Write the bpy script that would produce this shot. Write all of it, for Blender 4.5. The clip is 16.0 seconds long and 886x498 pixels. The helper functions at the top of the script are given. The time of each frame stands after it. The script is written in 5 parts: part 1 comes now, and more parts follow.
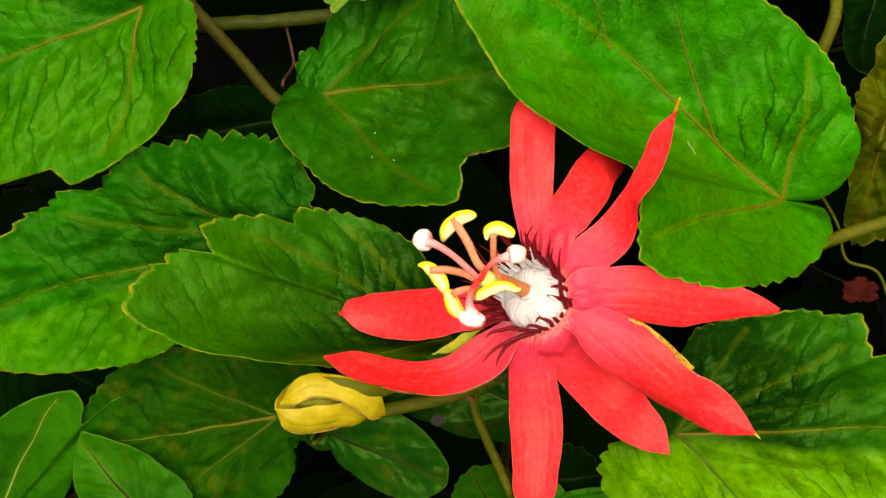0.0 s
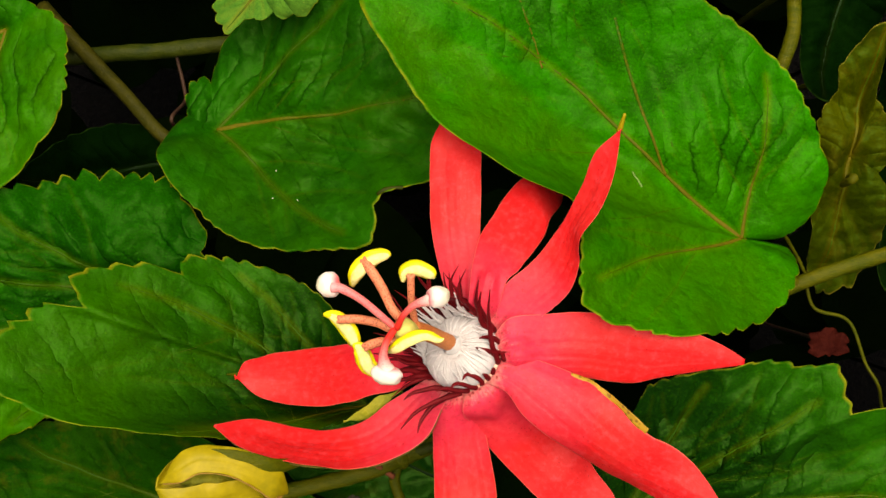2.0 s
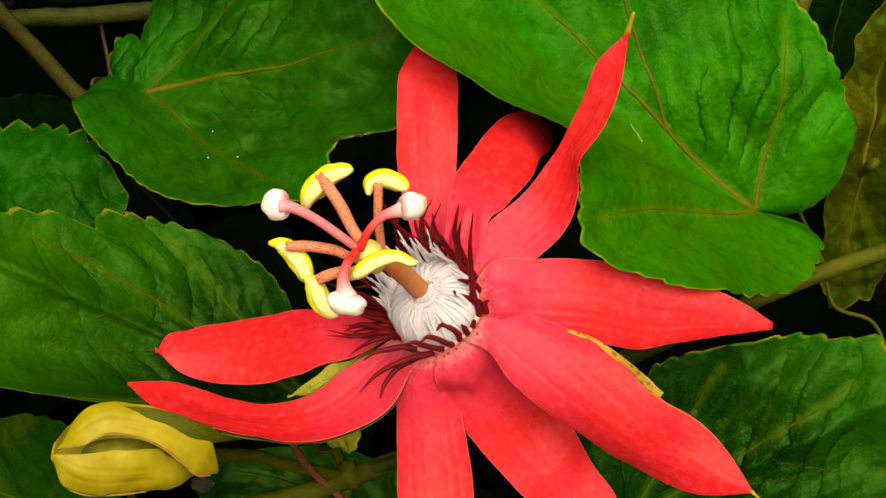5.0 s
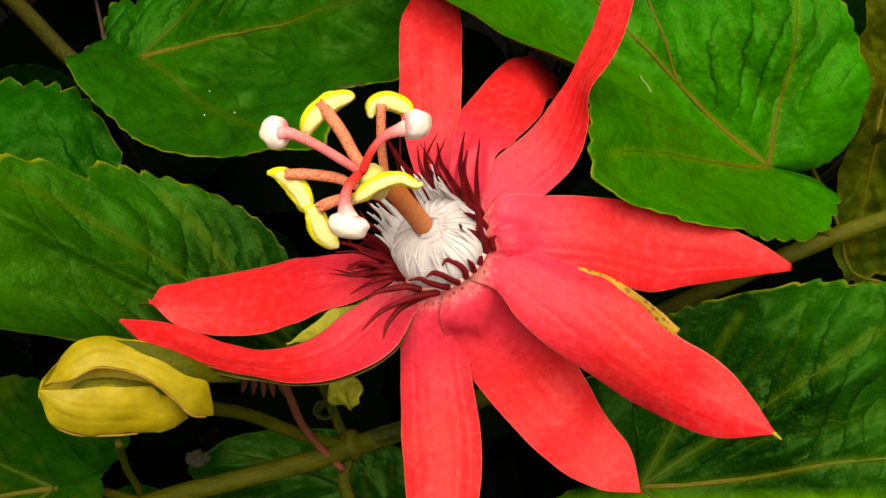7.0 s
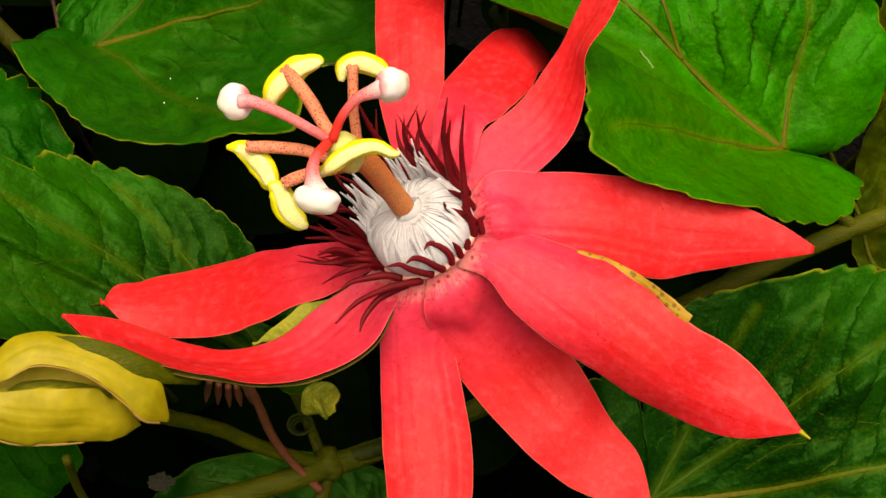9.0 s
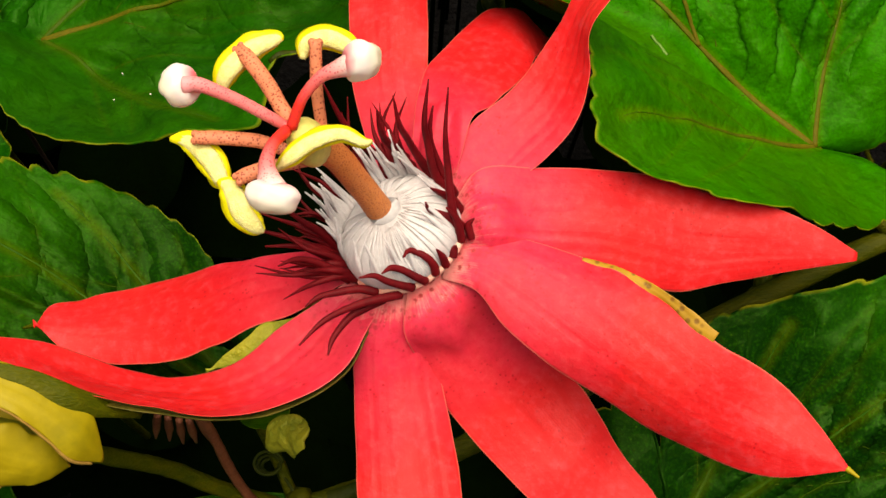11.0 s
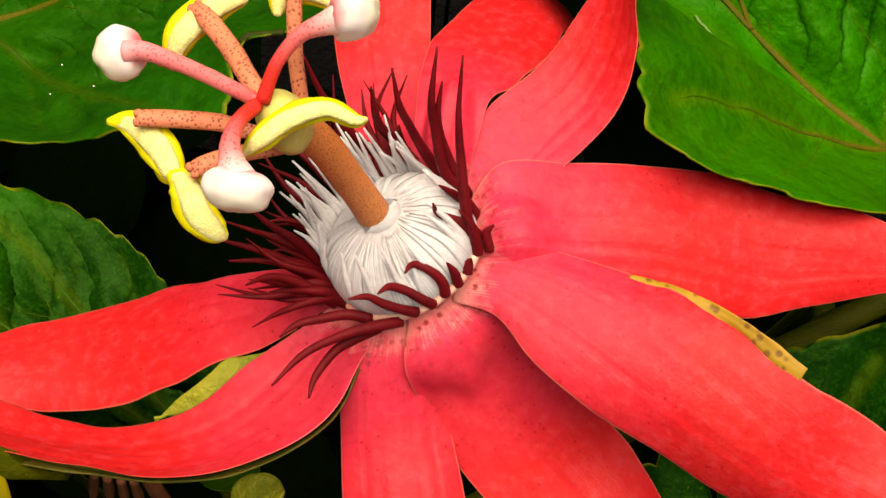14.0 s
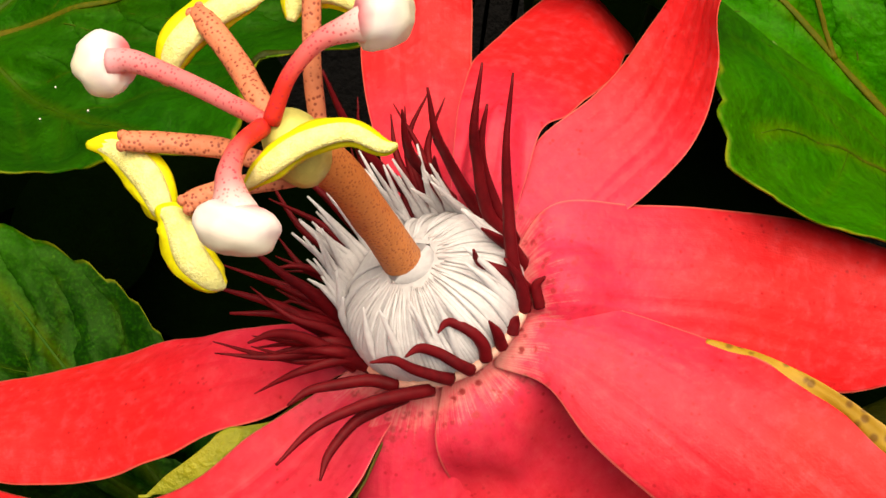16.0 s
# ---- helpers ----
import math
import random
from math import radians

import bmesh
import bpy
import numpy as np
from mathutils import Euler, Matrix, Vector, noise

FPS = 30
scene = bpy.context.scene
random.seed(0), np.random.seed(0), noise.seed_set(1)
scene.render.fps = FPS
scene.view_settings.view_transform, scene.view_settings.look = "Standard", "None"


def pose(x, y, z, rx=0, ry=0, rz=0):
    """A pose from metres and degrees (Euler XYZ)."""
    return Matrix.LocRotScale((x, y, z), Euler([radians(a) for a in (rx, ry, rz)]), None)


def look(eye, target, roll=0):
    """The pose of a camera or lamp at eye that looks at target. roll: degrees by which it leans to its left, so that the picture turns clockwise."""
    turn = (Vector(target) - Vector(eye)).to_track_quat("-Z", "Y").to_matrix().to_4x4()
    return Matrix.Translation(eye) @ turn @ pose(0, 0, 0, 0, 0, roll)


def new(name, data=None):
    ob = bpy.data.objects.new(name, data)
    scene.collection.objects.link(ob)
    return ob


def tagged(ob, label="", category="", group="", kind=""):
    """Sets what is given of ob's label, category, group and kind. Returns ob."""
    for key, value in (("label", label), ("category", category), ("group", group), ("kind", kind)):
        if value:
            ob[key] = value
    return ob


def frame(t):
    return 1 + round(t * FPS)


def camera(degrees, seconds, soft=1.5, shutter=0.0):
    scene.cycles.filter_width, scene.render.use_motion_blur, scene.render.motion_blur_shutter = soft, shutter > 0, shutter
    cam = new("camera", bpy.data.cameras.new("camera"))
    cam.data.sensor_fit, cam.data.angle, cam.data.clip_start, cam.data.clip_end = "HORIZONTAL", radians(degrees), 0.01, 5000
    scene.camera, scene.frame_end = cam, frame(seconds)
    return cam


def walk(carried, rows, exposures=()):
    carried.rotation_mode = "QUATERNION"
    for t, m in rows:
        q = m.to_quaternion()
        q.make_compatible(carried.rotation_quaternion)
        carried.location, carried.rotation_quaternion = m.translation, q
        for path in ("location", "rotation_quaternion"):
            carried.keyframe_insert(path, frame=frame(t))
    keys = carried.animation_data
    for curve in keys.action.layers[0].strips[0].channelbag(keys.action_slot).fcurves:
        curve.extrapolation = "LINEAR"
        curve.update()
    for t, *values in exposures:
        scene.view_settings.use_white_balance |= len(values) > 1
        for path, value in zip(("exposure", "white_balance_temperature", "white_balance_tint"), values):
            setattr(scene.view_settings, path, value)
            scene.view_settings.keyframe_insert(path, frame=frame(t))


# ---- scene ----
cam = camera(32, 16.0)
PATH = [
    (0, -0.00140, 0.02377, 0.55537, -4.418, 3.343, 1.000),
    (0.5, 0.00321, 0.02300, 0.54117, -4.423, 3.284, 1.019),
    (1, 0.00399, 0.01906, 0.52948, -3.752, 2.460, 0.988),
    (1.5, 0.00447, 0.01583, 0.51754, -2.470, 1.959, 0.737),
    (2, 0.00026, 0.00973, 0.49998, -1.052, 0.764, 0.171),
    (2.5, 0.00001, -0.00000, 0.49240, 0.220, 0.221, 0.215),
    (3, 0.00220, -0.01365, 0.48304, 1.536, 0.270, 0.532),
    (3.5, 0.00135, -0.02566, 0.47415, 2.843, -0.191, 0.985),
    (3.7, 0.00077, -0.02864, 0.47086, 3.560, -0.235, 1.055),
    (5.8, -0.01155, -0.05489, 0.42792, 9.268, -3.107, 0.693),
    (6, -0.01024, -0.05799, 0.42727, 9.778, -3.146, 0.665),
    (6.5, -0.00908, -0.06517, 0.42661, 10.227, -2.804, 0.641),
    (7, -0.00872, -0.06876, 0.42551, 10.523, -2.126, 0.569),
    (7.5, -0.00621, -0.06913, 0.41895, 10.843, -1.836, 0.503),
    (8, -0.00742, -0.07204, 0.41167, 11.267, -1.677, 0.258),
    (8.5, -0.00487, -0.07398, 0.40266, 11.900, -1.929, -0.032),
    (9, -0.00590, -0.07461, 0.39579, 12.661, -2.160, -0.348),
    (11.3, -0.00061, -0.07025, 0.35897, 14.103, -1.864, -0.834),
    (11.5, -0.00012, -0.07033, 0.35716, 14.253, -2.087, -0.950),
    (12, -0.00553, -0.06983, 0.34945, 14.574, -2.248, -0.910),
    (12.5, -0.00420, -0.06864, 0.34358, 14.722, -2.331, -0.873),
    (13, -0.00451, -0.06670, 0.33479, 15.195, -2.592, -1.027),
    (13.5, -0.00297, -0.06526, 0.33178, 15.595, -2.842, -1.092),
    (14, -0.00407, -0.06392, 0.32023, 15.832, -2.808, -0.997),
    (14.5, -0.00490, -0.06165, 0.31405, 16.208, -2.610, -0.684),
    (15, -0.00472, -0.06027, 0.30865, 16.744, -2.358, -0.145),
    (15.5, -0.00737, -0.05916, 0.30094, 17.087, -2.162, 0.039),
    (16, -0.00410, -0.05641, 0.29587, 17.551, -2.194, 0.309),
]
EXPOSURES = [(0, 1.12, 8000, 10), (1, 0.80, 8000, 10), (2, 0.79, 8000, 10), (3.5, 0.74, 8000, 10), (9, 0.77, 8000, 10), (13, 0.78, 8000, 10), (16, 0.81, 8000, 10)]
walk(cam, [(t, pose(x, y, z, a, b, c)) for t, x, y, z, a, b, c in PATH], EXPOSURES)

# ---------- light ----------
world = bpy.data.worlds.new("sky")
scene.world = world
world.use_nodes = True
wn = world.node_tree
sky = wn.nodes.new("ShaderNodeTexSky")
sky.sky_type = "NISHITA"
sky.sun_disc = False
sky.sun_elevation, sky.sun_rotation = radians(72), radians(40)
sky.air_density, sky.dust_density = 1.0, 4.0
wn.links.new(sky.outputs[0], wn.nodes["Background"].inputs[0])
wn.nodes["Background"].inputs[1].default_value = 0.042
sun = new("sun", bpy.data.lights.new("sun", "SUN"))
sun.data.energy, sun.data.angle, sun.data.color = 3.8, radians(70), (1.0, 0.95, 0.88)
sun.matrix_world = look((0.0, 0.42, 1.7), (0, 0, 0))

# ---------- helpers for meshes ----------
CM = 0.01


def make_mesh(name, verts, faces, mats, slots=None, attrs=None, smooth=True):
    """A mesh from places in centimetres."""
    me = bpy.data.meshes.new(name)
    me.from_pydata([(x * CM, y * CM, z * CM) for x, y, z in verts], [], faces)
    for m in mats:
        me.materials.append(m)
    if slots is not None:
        me.polygons.foreach_set("material_index", slots)
    for key, values in (attrs or {}).items():
        me.attributes.new(key, "FLOAT", "POINT").data.foreach_set("value", np.array(values, dtype=np.float32))
    if smooth:
        me.polygons.foreach_set("use_smooth", [True] * len(me.polygons))
    me.update()
    return me


def part(name, me, parent, label=""):
    ob = new(name, me)
    ob.parent = parent
    # the mesh keeps its place in the world
    ob.matrix_parent_inverse = Matrix.Translation(parent.matrix_basis.translation).inverted()
    return tagged(ob, label)


def thing(name, at, label, category, group=""):
    ob = new(name)
    ob.empty_display_size = 0.01
    ob.matrix_basis = Matrix.Translation((at[0] * CM, at[1] * CM, at[2] * CM))
    return tagged(ob, label, category, group)


def spline(points, n):
    """n places on a smooth line through the points (rows of any length)."""
    p = np.array(points, float)
    if len(p) == 2:
        return p[0] + (p[1] - p[0]) * np.linspace(0, 1, n)[:, None]
    p = np.vstack([2 * p[0] - p[1], p, 2 * p[-1] - p[-2]])
    out = []
    for u in np.linspace(0, len(p) - 3 - 1e-9, n):
        i, f = int(u), u - int(u)
        a, b, c, d = p[i : i + 4]
        out.append(0.5 * (2 * b + (c - a) * f + (2 * a - 5 * b + 4 * c - d) * f**2 + (3 * b - a - 3 * c + d) * f**3))
    return np.array(out)


def tube_data(points, n=24, sides=10, flat=1.0, bumps=0.0, seed=0.0):
    """A closed tube through points (x, y, z, radius). flat squeezes it across."""
    row = spline(points, n)
    pos, rad = row[:, :3], np.maximum(row[:, 3], 0.002)
    tan = np.gradient(pos, axis=0)
    tan /= np.linalg.norm(tan, axis=1)[:, None] + 1e-9
    up = np.array([0.0, 0.0, 1.0])
    if abs(tan[0] @ up) > 0.9:
        up = np.array([0.0, 1.0, 0.0])
    verts, faces = [], []
    side = np.cross(tan[0], up)
    for i in range(n):
        side = side - tan[i] * (side @ tan[i])
        side /= np.linalg.norm(side)
        nor = np.cross(side, tan[i])
        for k in range(sides):
            a = 2 * math.pi * k / sides
            r = rad[i] * (1 + bumps * noise.noise(Vector(pos[i] * 4 + np.array([seed, k * 0.7, 0]))))
            verts.append(pos[i] + r * (math.cos(a) * side + flat * math.sin(a) * nor))
    for i in range(n - 1):
        for k in range(sides):
            m = (k + 1) % sides
            faces.append((i * sides + k, i * sides + m, (i + 1) * sides + m, (i + 1) * sides + k))
    faces.append(tuple(range(sides))[::-1])
    faces.append(tuple((n - 1) * sides + k for k in range(sides)))
    along = [i / (n - 1) for i in range(n) for _ in range(sides)]
    return [tuple(v) for v in verts], faces, along


def tube(name, points, mat, n=24, sides=10, flat=1.0, bumps=0.0, seed=0.0):
    v, f, a = tube_data(points, n, sides, flat, bumps, seed)
    return make_mesh(name, v, f, [mat], attrs={"along": a})


def joined(name, pieces, mat):
    verts, faces, run = [], [], []
    for v, f, *along in pieces:
        o = len(verts)
        verts += v
        faces += [tuple(i + o for i in q) for q in f]
        run += along[0] if along else [0.5] * len(v)
    return make_mesh(name, verts, faces, [mat], attrs={"along": run})


def blob_data(centre, radii, axis=(0, 0, 1), rings=12, sides=18, lump=0.0, seed=0.0, dent=0.0):
    """A rounded lump, its long radius along axis."""
    q = Vector(axis).to_track_quat("Z", "Y").to_matrix()
    verts, faces = [], []
    for i in range(rings + 1):
        b = math.pi * i / rings
        for k in range(sides):
            a = 2 * math.pi * k / sides
            d = Vector((math.sin(b) * math.cos(a), math.sin(b) * math.sin(a), math.cos(b)))
            s = 1 + lump * noise.noise(d * 1.7 + Vector((seed, 0, 0))) - dent * max(0.0, d.z) ** 6 - dent * 0.6 * (1 - abs(d.x)) ** 4
            verts.append(tuple(Vector(centre) + q @ Vector((d.x * radii[0] * s, d.y * radii[1] * s, d.z * radii[2] * s))))
    for i in range(rings):
        for k in range(sides):
            m = (k + 1) % sides
            faces.append((i * sides + k, i * sides + m, (i + 1) * sides + m, (i + 1) * sides + k))
    return verts, faces


# ---------- materials ----------
class Nodes:
    def __init__(self, name):
        self.mat = bpy.data.materials.new(name)
        self.mat.use_nodes = True
        self.tree = self.mat.node_tree
        self.bsdf = self.tree.nodes["Principled BSDF"]
        self.out = self.tree.nodes["Material Output"]

    def add(self, kind, **inputs):
        n = self.tree.nodes.new(kind)
        for k, v in inputs.items():
            self.put(n.inputs[k.replace("_", " ")], v)
        return n

    def put(self, socket, v):
        if isinstance(v, bpy.types.NodeSocket):
            self.tree.links.new(v, socket)
        else:
            socket.default_value = v

    def coords(self, scale=(1, 1, 1)):
        m = self.add("ShaderNodeMapping", Vector=self.add("ShaderNodeTexCoord").outputs["Object"])
        m.inputs["Scale"].default_value = scale
        return m.outputs[0]

    def noise(self, vec, scale, detail=4.0, rough=0.55):
        return self.add("ShaderNodeTexNoise", Vector=vec, Scale=scale, Detail=detail, Roughness=rough).outputs[0]

    def attr(self, name):
        n = self.add("ShaderNodeAttribute")
        n.attribute_name = name
        return n.outputs["Fac"]

    def ramp(self, fac, lo, hi):
        n = self.add("ShaderNodeMapRange", Value=fac)
        n.inputs["From Min"].default_value, n.inputs["From Max"].default_value = lo, hi
        return n.outputs[0]

    def mix(self, fac, a, b, mode="MIX"):
        n = self.add("ShaderNodeMix")
        n.data_type, n.blend_type = "RGBA", mode
        self.put(n.inputs[0], fac)
        self.put(n.inputs[6], a)
        self.put(n.inputs[7], b)
        return n.outputs[2]

    def times(self, a, b, op="MULTIPLY"):
        n = self.add("ShaderNodeMath")
        n.operation = op
        self.put(n.inputs[0], a)
        self.put(n.inputs[1], b)
        return n.outputs[0]

    def bump(self, height, strength, distance, normal=None):
        n = self.add("ShaderNodeBump", Height=height, Strength=strength, Distance=distance)
        if normal is not None:
            self.put(n.inputs["Normal"], normal)
        return n.outputs[0]

    def finish(self, colour, rough=0.5, normal=None, through_light=0.0, through_colour=None, spec=0.5):
        self.put(self.bsdf.inputs["Base Color"], colour)
        self.put(self.bsdf.inputs["Roughness"], rough)
        self.bsdf.inputs["Specular IOR Level"].default_value = spec
        if normal is not None:
            self.put(self.bsdf.inputs["Normal"], normal)
        if through_light:
            t = self.add("ShaderNodeBsdfTranslucent")
            self.put(t.inputs[0], through_colour if through_colour is not None else colour)
            m = self.add("ShaderNodeMixShader")
            m.inputs[0].default_value = through_light
            self.tree.links.new(self.bsdf.outputs[0], m.inputs[1])
            self.tree.links.new(t.outputs[0], m.inputs[2])
            self.tree.links.new(m.outputs[0], self.out.inputs[0])
        return self.mat


def rgb(r, g, b):
    return (r, g, b, 1.0)


def leaf_material(name, deep, light, edge=(0.2, 0.2, 0.01), rough=0.4, speck=0.3, wrinkle=0.8, blotch=0.0, spec=0.2, heart=0.0, half_light=1.4):
    m = Nodes(name)
    m.bsdf.inputs["Specular Tint"].default_value = rgb(0.4, 1.0, 0.18)
    c = m.coords()
    olive = rgb(light[0] * 2.4 + light[1] * 0.1, light[1] * 1.05, light[2])
    col = m.mix(m.ramp(m.noise(c, 38, 3), 0.32, 0.68), rgb(*deep), rgb(*light))
    col = m.mix(m.times(m.ramp(m.noise(c, 150, 4), 0.46, 0.74), 0.4), col, rgb(light[0] * 1.3, light[1] * 1.2, light[2]))
    col = m.mix(m.times(m.ramp(m.noise(c, 20, 4, 0.6), 0.46, 0.66), 0.3), col, olive)
    # shade beside the flower painted in, darker towards the leaf base
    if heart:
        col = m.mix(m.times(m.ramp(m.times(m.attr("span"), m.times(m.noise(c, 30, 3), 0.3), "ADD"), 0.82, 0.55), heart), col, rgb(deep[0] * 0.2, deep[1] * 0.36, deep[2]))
    # one half of the blade is yellower; how light falls on it is painted in
    col = m.mix(m.times(m.attr("half"), m.ramp(m.noise(c, 60, 3), 0.2, 0.6)), col, rgb((light[0] * 3.2 + light[1] * 0.2) * half_light / 1.4, light[1] * half_light, light[2]))
    col = m.mix(m.times(m.ramp(m.noise(c, 420, 4, 0.65), 0.5, 0.3), 0.45), col, rgb(deep[0] * 0.5, deep[1] * 0.5, deep[2] * 0.5))
    fine = m.noise(c, 1100, 2)
    col = m.mix(m.times(m.ramp(fine, 0.55, 0.72), speck * 0.45), col, rgb(light[0] * 2.2 + deep[1] * 0.2, light[1] * 1.2, light[2]))
    if blotch:
        col = m.mix(m.times(m.ramp(m.noise(c, 90, 5, 0.7), 0.52, 0.64), blotch), col, rgb(0.2, 0.13, 0.012))
    # a soft yellowish halo along the veins
    col = m.mix(m.times(m.ramp(m.attr("vein"), 0.1, 1.0), 0.5), col, rgb(light[0] * 2 + light[1] * 0.45, light[1] * 0.95, light[2]))
    col = m.mix(m.times(m.ramp(m.attr("rho"), 0.984, 0.999), m.ramp(m.noise(c, 260, 2), 0.35, 0.6)), col, rgb(*edge))
    grit = m.noise(c, 2300, 3, 0.6)
    col = m.mix(m.times(m.ramp(grit, 0.5, 0.68), 0.3), col, rgb(light[0] * 1.8, light[1] * 1.5, light[2]))
    col = m.mix(m.times(m.ramp(grit, 0.47, 0.3), 0.4), col, rgb(deep[0] * 0.4, deep[1] * 0.4, deep[2] * 0.4))
    # creases run out from the midrib
    wave = m.add("ShaderNodeMath")
    wave.operation = "SINE"
    m.put(wave.inputs[0], m.times(m.times(m.attr("fold"), m.times(m.noise(c, 170, 3), 0.7), "ADD"), math.pi))
    pillow = m.times(m.times(wave.outputs[0], 0.0, "ADD"), wave.outputs[0])
    crease = m.times(m.attr("fold_size"), m.times(pillow, 0.3, "POWER"))
    # crease valleys get a darker green that paints in their shade
    col = m.mix(m.times(m.times(m.ramp(pillow, 0.06, 0.0), m.attr("fold_size")), 0.5), col, rgb(deep[0] * 0.4, deep[1] * 0.5, deep[2]))
    spots = m.add("ShaderNodeTexVoronoi", Vector=c, Scale=700.0)
    col = m.mix(m.times(m.times(m.ramp(spots.outputs[0], 0.16, 0.06), m.ramp(m.noise(c, 120, 3), 0.5, 0.68)), speck * 1.6), col, rgb(light[0] * 4 + 0.02, light[1] * 1.9, light[2] * 3))
    pits = m.add("ShaderNodeTexVoronoi", Vector=c, Scale=240.0)
    pits.feature = "DISTANCE_TO_EDGE"
    h0 = m.bump(m.noise(c, 120, 3, 0.45), 0.4 * wrinkle, 0.0045)
    h1 = m.bump(m.ramp(pits.outputs[0], 0.0, 0.25), 0.12 * wrinkle, 0.0008, h0)
    h2 = m.bump(m.noise(c, 430, 3, 0.5), 0.22 * wrinkle, 0.0012, h1)
    h3 = m.bump(fine, 0.25, 0.0004, m.bump(crease, 0.8 * min(1.0, wrinkle), 0.002, h2))
    gloss = m.times(m.ramp(m.noise(c, 300, 3), 0.3, 0.7), 0.16)
    return m.finish(col, m.times(gloss, rough, "ADD"), h3, 0.1, rgb(light[0] * 2.0, light[1] * 1.5, light[2]), spec)


LEAF_DEEP = leaf_material("deep_green_leaf", (0.0015, 0.042, 0.001), (0.004, 0.076, 0.001))
LEAF_MID = leaf_material("green_leaf", (0.002, 0.056, 0.001), (0.006, 0.11, 0.001))
LEAF_YOUNG = leaf_material("young_leaf", (0.004, 0.066, 0.001), (0.006, 0.155, 0.001), speck=0.5, half_light=0.7)
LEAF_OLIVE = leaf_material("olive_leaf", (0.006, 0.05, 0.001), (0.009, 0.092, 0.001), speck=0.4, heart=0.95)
# for leaves deep in the vine: the shade on them is in this near-black green
LEAF_DARK = leaf_material("leaf_coloured_for_shade", (0.0004, 0.0045, 0.0005), (0.001, 0.009, 0.0007), edge=(0.03, 0.08, 0.01), speck=0.1, rough=0.55, spec=0.012)
LEAF_GLOSS = leaf_material("glossy_leaf", (0.002, 0.028, 0.0015), (0.005, 0.055, 0.0015), edge=(0.05, 0.13, 0.01), rough=0.2, speck=0.1, wrinkle=0.3, spec=0.18, blotch=0.1)
LEAF_SHINE = leaf_material("shiny_leaf", (0.004, 0.05, 0.0015), (0.01, 0.085, 0.002), edge=(0.05, 0.13, 0.01), rough=0.3, speck=0.05, wrinkle=0.15, spec=0.1)
LEAF_BROAD = leaf_material("broad_leaf", (0.004, 0.045, 0.001), (0.008, 0.088, 0.001), speck=0.4, heart=0.92, half_light=2.5)
LEAF_FRESH = leaf_material("fresh_leaf", (0.0012, 0.045, 0.0008), (0.0025, 0.095, 0.0008), spec=0.14, half_light=1.6, heart=0.55)
LEAF_DULL = leaf_material("dull_leaf", (0.0015, 0.027, 0.001), (0.004, 0.05, 0.001), edge=(0.04, 0.11, 0.01), rough=0.42, speck=0.2, blotch=0.12, spec=0.04)
# undergrowth green taken almost to black, so its colour holds the shade of the gaps
UNDER = leaf_material("undergrowth_painted_dark", (0.0005, 0.002, 0.0004), (0.001, 0.004, 0.0005), edge=(0.003, 0.01, 0.001), rough=0.7, speck=0.1, wrinkle=0.3, spec=0.01)
LEAF_YELLOW = leaf_material("yellowing_leaf", (0.011, 0.025, 0.0004), (0.032, 0.05, 0.0006), edge=(0.2, 0.16, 0.02), rough=0.5, wrinkle=1.0, blotch=0.15)
LEAF_PALE = leaf_material("leaf_underside", (0.02, 0.1, 0.01), (0.05, 0.15, 0.015), rough=0.55)


def simple(name, a, b, scale=200, rough=0.5, bump=0.3, depth=0.0004, light=0.0, spec=0.3, stretch=(1, 1, 1)):
    m = Nodes(name)
    c = m.coords(stretch)
    n1, n2 = m.noise(c, scale, 4), m.noise(c, scale * 5, 3)
    col = m.mix(m.ramp(n1, 0.3, 0.7), rgb(*a), rgb(*b))
    col = m.mix(m.times(m.ramp(n2, 0.4, 0.7), 0.3), col, rgb(*[min(1, v * 1.35) for v in b]))
    return m.finish(col, rough, m.bump(m.times(n1, n2, "ADD"), bump, depth), light, None, spec)


